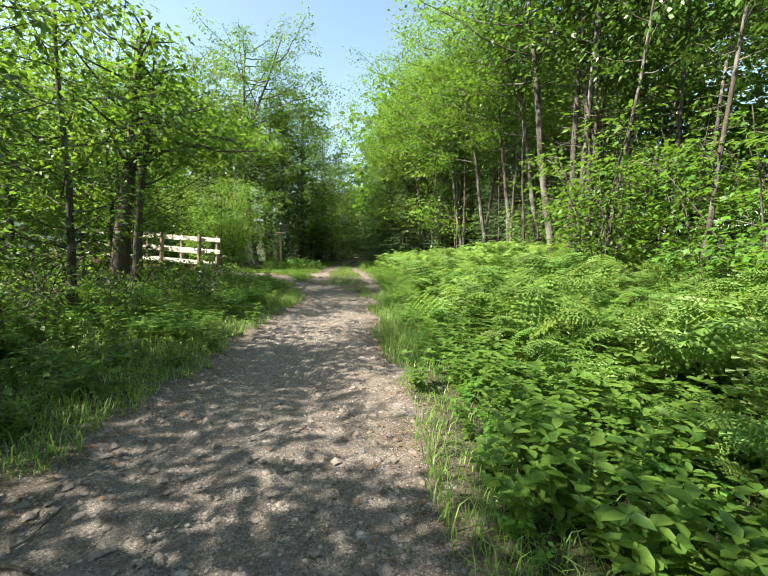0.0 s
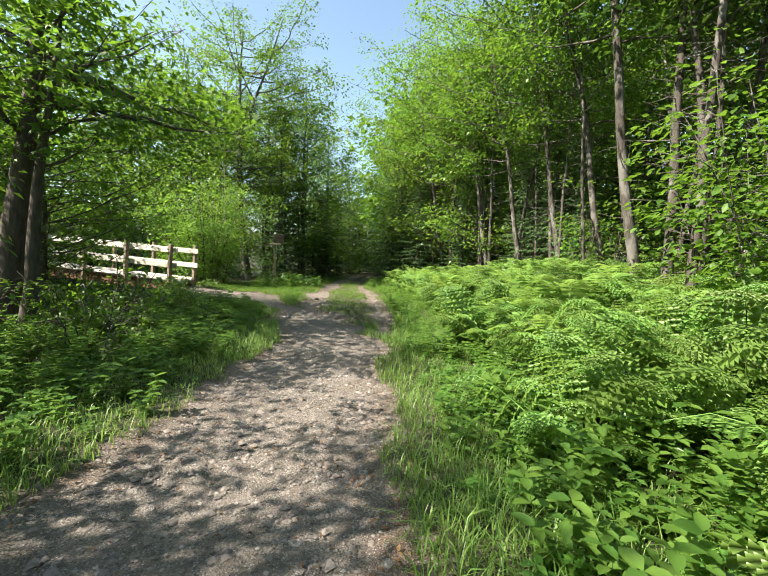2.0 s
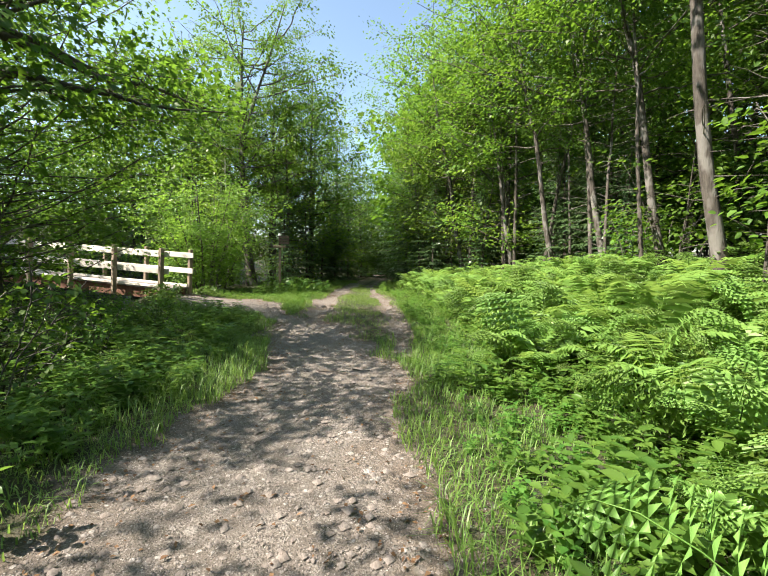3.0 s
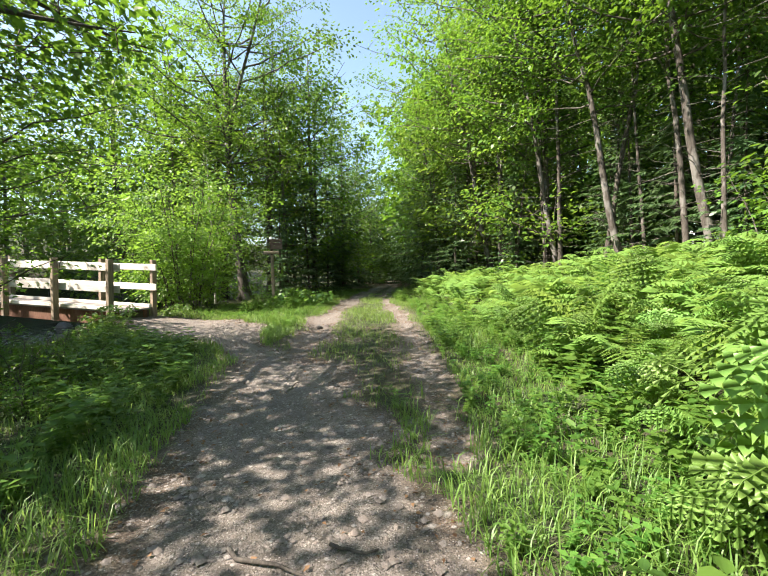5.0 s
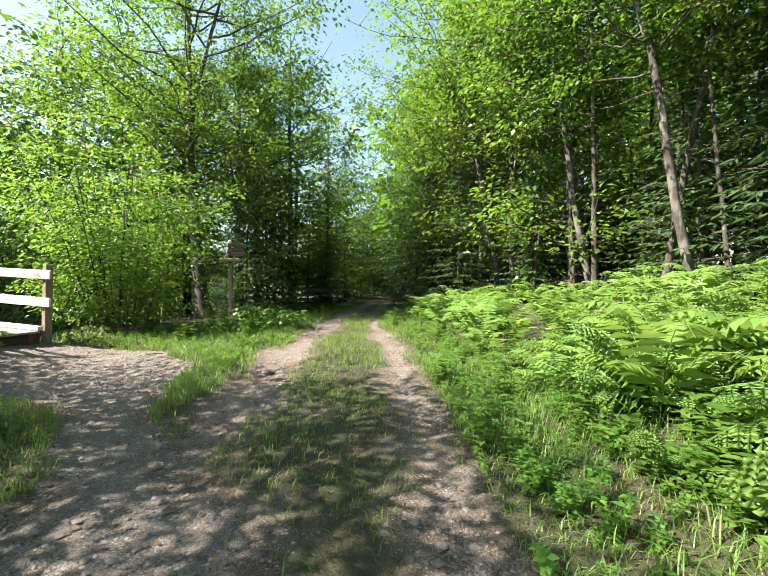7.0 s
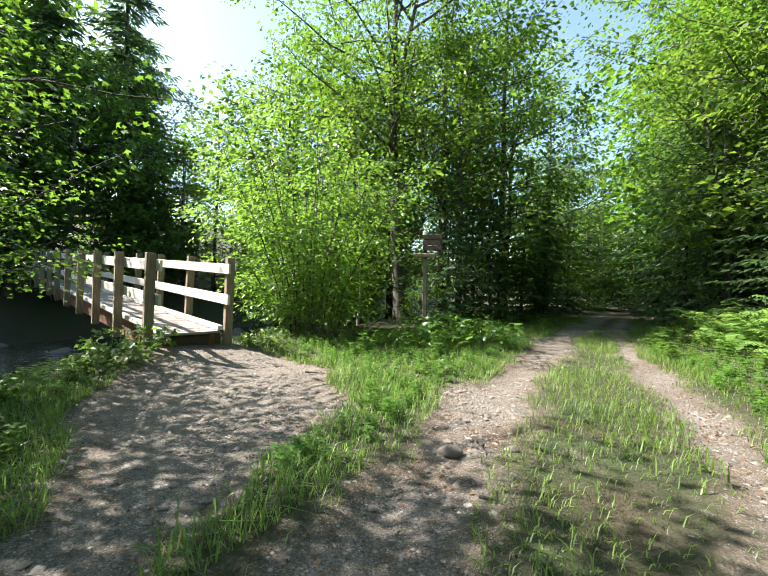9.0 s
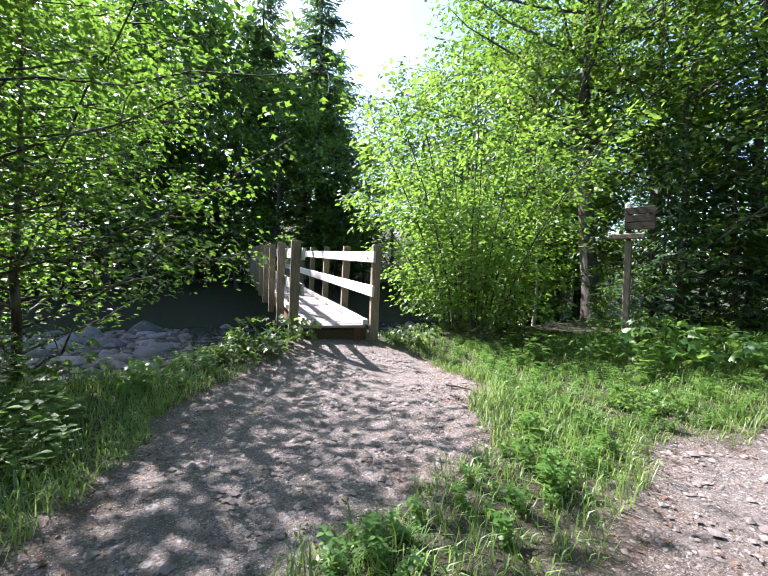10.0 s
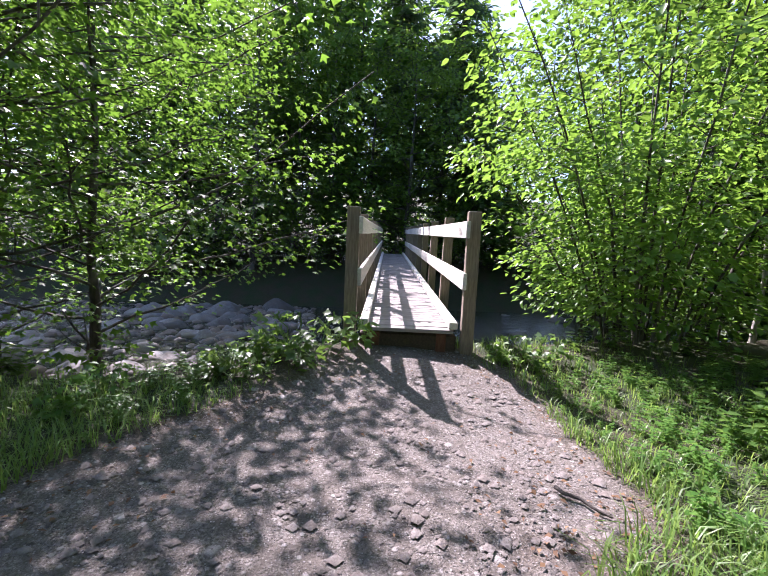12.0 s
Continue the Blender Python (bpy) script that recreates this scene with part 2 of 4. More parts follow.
# ---- mesh helpers ----
def mesh_np(name, verts, quads=None, tris=None, smooth=False):
    """A mesh from arrays of vertices, quads and triangles."""
    verts = np.asarray(verts, np.float32).reshape(-1, 3)
    me = bpy.data.meshes.new(name)
    loops, totals = [], []
    for f, k in ((quads, 4), (tris, 3)):
        if f is not None and len(f):
            f = np.asarray(f, np.int32).reshape(-1, k)
            loops.append(f.ravel())
            totals.append(np.full(len(f), k, np.int32))
    loops, totals = np.concatenate(loops), np.concatenate(totals)
    me.vertices.add(len(verts))
    me.vertices.foreach_set("co", verts.ravel())
    me.loops.add(len(loops))
    me.loops.foreach_set("vertex_index", loops)
    me.polygons.add(len(totals))
    me.polygons.foreach_set("loop_start", np.r_[0, np.cumsum(totals)[:-1]].astype(np.int32))
    me.polygons.foreach_set("loop_total", totals)
    if smooth:
        me.polygons.foreach_set("use_smooth", np.ones(len(totals), bool))
    me.update(calc_edges=True)
    return me


class Build:
    """Collects tubes, boxes and leaves, then turns them into one mesh."""

    def __init__(self):
        self.v, self.q, self.t, self.n = [], [], [], 0

    def add(self, v, q=None, t=None):
        v = np.asarray(v, float).reshape(-1, 3)
        if q is not None and len(q):
            self.q.append(np.asarray(q).reshape(-1, 4) + self.n)
        if t is not None and len(t):
            self.t.append(np.asarray(t).reshape(-1, 3) + self.n)
        self.v.append(v)
        self.n += len(v)

    def tube(self, path, radii, sides=6):
        path = np.asarray(path, float)
        d = np.gradient(path, axis=0)
        d /= np.linalg.norm(d, axis=1, keepdims=True) + 1e-9
        ref = np.where(np.abs(d[:, 2:]) < 0.9, (0, 0, 1.0), (1.0, 0, 0))
        a = np.cross(d, ref)
        a /= np.linalg.norm(a, axis=1, keepdims=True) + 1e-9
        b = np.cross(d, a)
        w = np.arange(sides) * 2 * math.pi / sides
        r = np.asarray(radii, float)[:, None, None]
        ring = path[:, None] + r * (np.cos(w)[None, :, None] * a[:, None] + np.sin(w)[None, :, None] * b[:, None])
        i, j = np.meshgrid(np.arange(len(path) - 1), np.arange(sides), indexing="ij")
        k = (j + 1) % sides
        q = np.stack([i * sides + j, i * sides + k, (i + 1) * sides + k, (i + 1) * sides + j], -1)
        self.add(ring, q)

    def leaves(self, p, d, n, length, width, fold=0.12):
        d = d / (np.linalg.norm(d, axis=1, keepdims=True) + 1e-9)
        s = np.cross(d, n)
        s /= np.linalg.norm(s, axis=1, keepdims=True) + 1e-9
        u = np.cross(s, d)
        length, width = np.reshape(length, (-1, 1)) * np.ones((len(p), 1)), np.reshape(width, (-1, 1)) * np.ones((len(p), 1))
        mid = p + d * length * 0.45 + u * width * fold
        v = np.stack([p, mid - s * width / 2, p + d * length - u * length * 0.12, mid + s * width / 2], 1)
        self.add(v, np.arange(4 * len(p)).reshape(-1, 4))

    def ovals(self, p, d, n, length, width, fold=0.12):
        """Oval leaves folded along the midrib, with a drooping tip."""
        d = d / (np.linalg.norm(d, axis=1, keepdims=True) + 1e-9)
        s = np.cross(d, n)
        s /= np.linalg.norm(s, axis=1, keepdims=True) + 1e-9
        u = np.cross(s, d)
        L, W = np.reshape(length, (-1, 1)) * np.ones((len(p), 1)), np.reshape(width, (-1, 1)) * np.ones((len(p), 1))
        at = lambda a, b, c: p + d * L * a + s * W * b + u * (L * c + W * fold * abs(b) * 2)
        v = np.stack([p, at(0.28, -0.46, 0.0), at(0.68, -0.4, -0.04), at(1.0, 0, -0.14), at(0.68, 0.4, -0.04), at(0.28, 0.46, 0.0)], 1)
        base = np.arange(len(p))[:, None] * 6
        self.add(v, np.concatenate([base + [0, 1, 2, 3], base + [0, 3, 4, 5]]))

    def toothed(self, p, d, n, length, width, teeth=5):
        """Fern pinnae: a midrib with a row of teeth on either side."""
        d = d / (np.linalg.norm(d, axis=1, keepdims=True) + 1e-9)
        s = np.cross(d, n)
        s /= np.linalg.norm(s, axis=1, keepdims=True) + 1e-9
        u = np.cross(s, d)
        L, W = np.reshape(length, (-1, 1)), np.reshape(width, (-1, 1))
        at = lambda a, b, c: p + d * L * a + s * W * b + u * L * c
        k = teeth
        rib = [at(i / k, 0, -0.16 * (i / k) ** 2) for i in range(k + 1)]
        tips = [at((i + 0.85) / k, g * (1 - 0.62 * i / k), -0.16 * (i / k) ** 2 - 0.03) for g in (-0.85, 0.85) for i in range(k)]
        base = np.arange(len(p))[:, None] * (3 * k + 1)
        f = [base + [i, k + 1 + i + h * k, i + 1] for h in (0, 1) for i in range(k)]
        self.add(np.stack(rib + tips, 1), None, np.concatenate(f))

    def lobed(self, p, d, n, length, width):
        """Broad leaves with three points, six faces' worth of outline."""
        d = d / (np.linalg.norm(d, axis=1, keepdims=True) + 1e-9)
        s = np.cross(d, n)
        s /= np.linalg.norm(s, axis=1, keepdims=True) + 1e-9
        u = np.cross(s, d)
        L, W = np.reshape(length, (-1, 1)) * np.ones((len(p), 1)), np.reshape(width, (-1, 1)) * np.ones((len(p), 1))
        at = lambda a, b, c: p + d * L * a + s * W * b + u * L * c
        v = np.stack([p, at(0.3, -0.28, 0.04), at(0.62, -0.55, -0.05), at(0.6, -0.2, 0.03), at(1.0, 0, -0.12), at(0.6, 0.2, 0.03), at(0.62, 0.55, -0.05), at(0.3, 0.28, 0.04)], 1)
        base = np.arange(len(p))[:, None] * 8
        q = np.concatenate([base + [0, 1, 3, 4], base + [0, 4, 5, 7]])
        t = np.concatenate([base + [1, 2, 3], base + [5, 6, 7]])
        self.add(v, q, t)

    def mesh(self, name, smooth=False):
        return mesh_np(name, np.concatenate(self.v), np.concatenate(self.q) if self.q else None, np.concatenate(self.t) if self.t else None, smooth)


def part(name, me, material, parent, label="", at=None):
    if isinstance(me, Build):
        me = me.mesh(name)
    if not me.materials:
        me.materials.append(material)
    ob = new(name, me)
    ob.parent = parent
    if at is not None:
        ob.matrix_basis = at
    if label:
        tagged(ob, label)
    return ob


def beam(size, bevel=0.008):
    """A squared timber with softened edges."""
    bm = bmesh.new()
    bmesh.ops.create_cube(bm, size=1.0)
    bmesh.ops.scale(bm, vec=size, verts=bm.verts)
    bmesh.ops.bevel(bm, geom=bm.edges[:], offset=bevel, segments=1, affect="EDGES")
    me = bpy.data.meshes.new("timber")
    bm.to_mesh(me)
    bm.free()
    return me


def unit(v):
    return v / (np.linalg.norm(v, axis=-1, keepdims=True) + 1e-9)


# ---- the lie of the land ----
LEFT_Y, LEFT_X = [-40, -6, 0, 2, 4, 6, 8.3, 11, 13, 14.5], [-2.0, -2.0, -2.25, -2.4, -2.6, -2.7, -2.95, -3.3, -3.9, -4.7]
RIGHT_Y, RIGHT_X = [-40, -6, 0, 3, 4.5, 8.8, 11, 13.4, 15.4, 17.7, 21.4, 25, 30, 40, 60], [0.9, 0.9, 0.75, 0.35, 0.1, -0.5, -0.82, -1.1, -1.4, -1.75, -2.35, -3.4, -4.3, -5.2, -7.5]
RUT_L = [(-3.0, 11.5), (-3.5, 14.0), (-4.2, 17.0), (-4.65, 19.5), (-5.35, 24.5), (-5.95, 30.0), (-6.6, 40.0), (-8.5, 60.0)]
RUT_R = [(-1.2, 11.5), (-1.45, 13.4), (-1.75, 15.5), (-2.3, 18.5), (-2.95, 21.4), (-3.95, 25.3), (-4.75, 30.0), (-5.5, 40.0), (-7.4, 60.0)]
APRON = [(-2.2, 10.5), (-3.3, 11.0), (-3.9, 13.0), (-4.7, 14.5), (-5.5, 15.5), (-6.3, 16.0), (-7.2, 16.3), (-8.2, 16.7), (-8.8, 17.1), (-9.5, 17.8), (-10.3, 18.2),
         (-10.3, 19.5), (-9.4, 19.95), (-8.4, 20.0), (-7.2, 19.95), (-6.3, 19.2), (-5.5, 18.1), (-5.15, 17.3), (-4.75, 16.2), (-4.0, 15.6), (-3.0, 15.0), (-2.2, 13.5)]


MID = [(-2.1, 11.5), (-2.5, 13.7), (-3.0, 16.2), (-3.5, 19.0), (-4.1, 23.0)]


def smooth(a, b, x):
    u = np.clip((x - a) / (b - a), 0, 1)
    return u * u * (3 - 2 * u)


def wave(x, y, s, k=0):
    """Cheap smooth noise, -1 to 1."""
    return (np.sin(x * s + 1.7 * k + 1.3 * np.sin(y * s * 0.7 + k)) + np.sin(y * s * 1.13 + 2.3 * k + 1.1 * np.sin(x * s * 0.8 - k)) + np.sin((x + y) * s * 0.63 + k * 0.7)) / 3


def bank_x(y):
    """Where the near bank of the stream breaks off."""
    return np.interp(y, [-30, 5, 10, 13, 15.5, 16.6, 17.6, 21, 30, 60], [-13, -13.2, -12.2, -10.4, -9.6, -9.7, -10.5, -10.8, -13.5, -18])


def right_x(y):
    return np.interp(y, RIGHT_Y, RIGHT_X)


def land(x, y):
    x, y = np.asarray(x, float), np.asarray(y, float)
    d = x - right_x(y)
    slope = np.interp(y, [-5, 2, 8, 15, 25, 40], [0.05, 0.06, 0.11, 0.17, 0.14, 0.08])
    h = np.maximum(d - 0.4, 0) * slope * smooth(0, 2.5, d) + 0.06 * wave(x, y, 0.8) * smooth(0, 1.5, d)
    h = np.minimum(h, 6 + 0.02 * h)
    b = bank_x(y) - x
    h = h - 1.75 * smooth(-0.4, 2.6, b)
    h = h + 0.2 * smooth(-2.6, 0.3, b) * (1 - smooth(0.2, 1.5, b)) * smooth(15.5, 17.5, y) * (1 - smooth(22, 26, y))
    far = -26.0 - x + 0.03 * (y - 18)
    h = h + 2.5 * smooth(-1.0, 3.5, far) + np.clip(far - 3, 0, 60) * 0.22
    h = h + 0.05 * wave(x, y, 1.3, 2) * smooth(0.3, 2.5, -3.2 - x) + 0.012 * wave(x, y, 5.0, 1)
    return h


def near_line(x, y, line, half):
    pts = np.array(line)
    cx = np.interp(y, pts[:, 1], pts[:, 0])
    inside = (y > pts[0, 1]) & (y < pts[-1, 1])
    return np.where(inside, half - np.abs(x - cx), -9.0)


def in_poly(x, y, poly):
    inside = np.zeros(np.shape(x), bool)
    edge = np.full(np.shape(x), 9.0)
    for (x0, y0), (x1, y1) in zip(poly, poly[1:] + poly[:1]):
        if y0 != y1:
            inside ^= ((y0 > y) != (y1 > y)) & (x < (x1 - x0) * (y - y0) / (y1 - y0) + x0)
        ux, uy = x1 - x0, y1 - y0
        k = np.clip(((x - x0) * ux + (y - y0) * uy) / (ux * ux + uy * uy), 0, 1)
        edge = np.minimum(edge, np.hypot(x - x0 - k * ux, y - y0 - k * uy))
    return np.where(inside, edge, -edge)


def bare(x, y):
    """Metres inside the worn gravel; negative on the verges."""
    x, y = np.asarray(x, float), np.asarray(y, float)
    fade = smooth(10.5, 15.0, y)
    road = np.minimum(x - np.interp(y, LEFT_Y, LEFT_X), right_x(y) - 0.25 - x) - 2.2 * fade + 0.5 * wave(x, y, 2.2, 8) * fade * (1 - fade) * 4
    mid = near_line(x, y, MID, 0.95) + 0.75 * wave(x, y, 2.4, 11) - 0.3 - 0.85 * smooth(12.0, 14.5, y) - 0.6 * smooth(18.0, 22.0, y)
    d = np.maximum.reduce([road, mid, in_poly(x, y, APRON), near_line(x, y, RUT_L, 0.5), near_line(x, y, RUT_R, 0.3)])
    return d + 0.2 * wave(x, y, 1.9, 4) + 0.13 * wave(x, y, 5.2, 5) + 0.06 * wave(x, y, 13.0, 6)


def spaced(lo, hi, step, end):
    mid = list(np.arange(lo, hi + 1e-6, step))
    out, g = [], step
    a, b = mid[0], mid[-1]
    while b < end:
        g *= 1.35
        a, b = a - g, b + g
        out.append((a, b))
    return np.array([p[0] for p in reversed(out)] + mid + [p[1] for p in out])


gx, gy = spaced(-13.0, 7.0, 0.16, 2500.0), spaced(-5.0, 32.0, 0.16, 2500.0)
GX, GY = np.meshgrid(gx, gy, indexing="ij")
GZ = land(GX, GY)
inner = (np.abs(GX) < 15) & (np.abs(GY) < 35)
_b2 = bare(GX, GY)
GZ = GZ + inner * (0.005 * np.random.randn(*GX.shape) * (_b2 > 0) - 0.03 * smooth(0, 0.3, _b2))
V = np.stack([GX, GY, GZ], -1).reshape(-1, 3)
ny = len(gy)
ii, jj = np.meshgrid(np.arange(len(gx) - 1), np.arange(ny - 1), indexing="ij")
Q = np.stack([ii * ny + jj, (ii + 1) * ny + jj, (ii + 1) * ny + jj + 1, ii * ny + jj + 1], -1).reshape(-1, 4)
centre = V[Q].mean(1)
is_road = bare(centre[:, 0], centre[:, 1]) > 0
for name, pick, mat, label in (("ground", ~is_road, EARTH, "dark woodland soil with moss and leaf litter"), ("road", is_road, EARTH, "pale packed gravel track with two worn ruts")):
    used, inv = np.unique(Q[pick], return_inverse=True)
    me = mesh_np(name, V[used], inv.reshape(-1, 4), smooth=True)
    me.attributes.new("worn", "FLOAT", "POINT").data.foreach_set("value", np.clip(_b2.ravel()[used], -2, 2).astype(np.float32))
    me.materials.append(mat)
    tagged(new(name, me), label, name, kind="structure")

wv = np.array([(-27.5, -60, -1.38), (-10.6, -60, -1.38), (-10.6, 70, -1.38), (-27.5, 70, -1.38)])
me = mesh_np("water", wv, [(0, 1, 2, 3)])
me.materials.append(WATER)
tagged(new("water", me), "shallow clear stream running over stones", "water", kind="structure")


# ---- trees ----
def sprays(b, rng, centres, outs, radius, count, leaf, aspect=0.62, flat=0.35, lobed=False, oval=False):
    """Flat sprays of leaves round each centre, facing mostly up."""
    n = len(centres)
    c = np.repeat(centres, count, 0)
    o = np.repeat(unit(outs), count, 0)
    up = unit(np.repeat(rng.normal(0, flat, (n, 3)) + (0, 0, 1), count, 0))
    side = unit(np.cross(o, up))
    ahead = unit(np.cross(up, side))
    a, r = rng.uniform(0, 2 * math.pi, len(c)), np.sqrt(rng.uniform(0, 1, len(c))) * radius
    p = c + ahead * (np.cos(a) * r)[:, None] + side * (np.sin(a) * r)[:, None] + up * rng.normal(0, radius * 0.18, len(c))[:, None]
    d = ahead * 0.8 + side * (np.sin(a) * 0.9)[:, None] + rng.normal(0, 0.35, p.shape) - (0, 0, 0.25)
    nn = unit(up + rng.normal(0, 0.35, p.shape))
    size = leaf * rng.uniform(0.65, 1.25, len(p))
    (b.lobed if lobed else b.ovals if oval else b.leaves)(p, d, nn, size, size * (1.0 if lobed else aspect))


def curve_to(start, out, length, rise, rng, n=6, wob=0.05):
    u = np.linspace(0, 1, n)[:, None]
    o = np.array(out, float)
    path = start + o * length * u + np.array((0, 0, 1.0)) * rise * length * u ** 1.4
    return path + np.cumsum(rng.normal(0, wob * length / n, (n, 3)), 0) * (u > 0)


def broad_tree(seed, height, r0, low, crown_r, limbs, per, leaf, lean=(0, 0), sides=8, lobed=False, spray_r=0.55, fork=0.0, dead=0, twigs=0.5, segs=7, bole=12, reach=(), flat=0.35, oval=False, bend=0.0):
    """Trunk and crown meshes of a broadleaf tree."""
    rng = np.random.default_rng(seed)
    tb, cb = Build(), Build()
    n = bole
    u = np.linspace(0, 1, n)
    path = np.stack([lean[0] * u * height + np.cumsum(rng.normal(0, 0.012 * height / 4, n)) * (u > 0), lean[1] * u * height + np.cumsum(rng.normal(0, 0.012 * height / 4, n)) * (u > 0), u * height - 0.3], -1)
    path[:, 0] += bend * height * np.sin(u * 2.6)
    rad = r0 * (1 - 0.88 * u) * (1 + 0.5 * np.exp(-u * height / 0.35))
    tb.tube(path, rad, sides)
    at = lambda k: np.array([np.interp(k, u, path[:, i]) for i in range(3)])
    if fork:
        side = np.array((0.17, -0.1, 0)) * height
        p2 = np.stack([at(k) + side * smooth(fork, fork + 0.45, k) * (k - fork) / (1 - fork) * 1.3 for k in np.linspace(fork, 0.97, 8)])
        tb.tube(p2, np.linspace(r0 * (1 - 0.88 * fork) * 0.8, 0.02, 8), sides)
        one = at
        at = lambda k: np.array([np.interp(k, np.linspace(fork, 0.97, 8), p2[:, i]) for i in range(3)]) if k > fork and rng.random() < 0.5 else one(k)
    for k in range(dead):
        h = rng.uniform(0.08, low)
        a = rng.uniform(0, 6.28)
        tb.tube(curve_to(at(h), (math.cos(a), math.sin(a), 0), rng.uniform(0.4, 1.3), rng.uniform(-0.2, 0.3), rng, 4, 0.12), np.linspace(0.012, 0.003, 4), 3)
    cs, os = [], []
    for k in range(limbs):
        h = low + (0.97 - low) * (k + rng.uniform(0, 1)) / limbs
        a = k * 2.39996 + rng.uniform(-0.4, 0.4)
        v = (h - low) / (1 - low)
        ln = crown_r * (0.35 + 1.0 * math.sin(math.pi * min(v * 0.8 + 0.16, 1)) ** 0.8) * rng.uniform(0.65, 1.15)
        out = (math.cos(a), math.sin(a), 0)
        p = curve_to(at(h), out, ln, rng.uniform(0.15, 0.6), rng, segs, 0.14)
        rr = max(0.012, r0 * 0.32 * (1 - 0.6 * h))
        tb.tube(p, np.linspace(rr, 0.008, segs), 5 if twigs else 3)
        for s in range(max(3, int(ln * 3.2))):
            w = rng.uniform(0.3, 1.02)
            base = np.array([np.interp(w, np.linspace(0, 1, segs), p[:, i]) for i in range(3)])
            off = rng.normal(0, 0.32, 3) * (0.5, 0.5, 0.35) * ln * 0.5
            c = base + off
            if rng.random() < twigs:
                tb.tube(np.stack([base, (base + c) / 2 + rng.normal(0, 0.03, 3), c]), [0.01, 0.007, 0.003], 3)
            cs.append(c)
            os.append(np.array(out) + rng.normal(0, 0.5, 3) * (1, 1, 0.2))
    for h, a, ln, rise in reach:
        out = np.array((math.cos(radians(a)), math.sin(radians(a)), 0))
        p = curve_to(at(h), out, ln, rise, rng, 9, 0.1)
        tb.tube(p, np.linspace(r0 * 0.3, 0.01, 9), 5)
        for s in range(int(ln * 7)):
            base = np.array([np.interp(rng.uniform(0.3, 1.0), np.linspace(0, 1, 9), p[:, i]) for i in range(3)])
            c = base + rng.normal(0, 0.5, 3) * (1, 1, 0.6)
            tb.tube(np.stack([base, (base + c) / 2, c]), [0.01, 0.007, 0.003], 3)
            cs.append(c)
            os.append(out + rng.normal(0, 0.5, 3) * (1, 1, 0.2))
    for s in range(int(limbs * 0.5)):
        cs.append(at(rng.uniform(0.75, 1.0)) + rng.normal(0, 0.3, 3) * crown_r * (0.4, 0.4, 0.3))
        os.append(rng.normal(0, 1, 3) * (1, 1, 0.2))
    sprays(cb, rng, np.array(cs), np.array(os), spray_r, per, leaf, flat=flat, lobed=lobed, oval=oval)
    return tb.mesh("trunk", True), cb.mesh("crown")


def conifer(seed, height, r0, spread, low=0.12, step=0.34, droop=0.35, needle=0.3):
    rng = np.random.default_rng(seed)
    tb, cb = Build(), Build()
    u = np.linspace(0, 1, 10)
    path = np.stack([0.02 * height * wave(u * 3, u, 1.0, seed), 0.02 * height * wave(u, u * 3, 1.0, seed + 1), u * height - 0.3], -1)
    tb.tube(path, r0 * (1 - 0.95 * u), 7)
    z = low * height
    P, D, N, L = [], [], [], []
    while z < height - 0.2:
        v = z / height
        ln0 = spread * (1 - v) ** 0.8 * (0.6 + 0.4 * smooth(low, low + 0.15, v))
        for k in range(6):
            if rng.random() < 0.12:
                continue
            a = rng.uniform(0, 6.28)
            ln = ln0 * rng.uniform(0.6, 1.15) + 0.12
            out = np.array((math.cos(a), math.sin(a), 0))
            side = np.array((-out[1], out[0], 0))
            m = max(3, int(ln / 0.16))
            w = np.linspace(0.12, 1, m)
            bz = -droop * ln * w ** 1.3 + 0.14 * ln * w ** 3
            bp = np.array((np.interp(v, u, path[:, 0]), np.interp(v, u, path[:, 1]), z)) + out * (w * ln)[:, None] + np.stack([0 * w, 0 * w, bz], -1)
            if ln > 1.3:
                tb.tube(bp[::2] if m > 4 else bp, np.linspace(0.022, 0.006, len(bp[::2] if m > 4 else bp)), 3)
            for sgn in (-1, 1):
                P.append(bp)
                D.append(out * 0.7 + side * sgn * rng.uniform(0.6, 1.0) - (0, 0, 0.3) + rng.normal(0, 0.18, bp.shape))
                N.append(np.array((0, 0, 1)) + rng.normal(0, 0.35, bp.shape))
                L.append(needle * (1.15 - 0.55 * w) * rng.uniform(0.7, 1.3, m) * (0.6 + 0.4 * min(ln, 1.5)))
            P.append(bp[-1:])
            D.append(out[None] - (0, 0, 0.15))
            N.append(np.array([(0, 0, 1.0)]))
            L.append(np.array([needle]))
        z += step * rng.uniform(0.7, 1.25) * (1 - 0.4 * v)
    P, D, N, L = np.concatenate(P), np.concatenate(D), np.concatenate(N), np.concatenate(L)
    cb.leaves(P, D, unit(N), L, L * 0.3, 0.1)
    return tb.mesh("trunk", True), cb.mesh("crown")


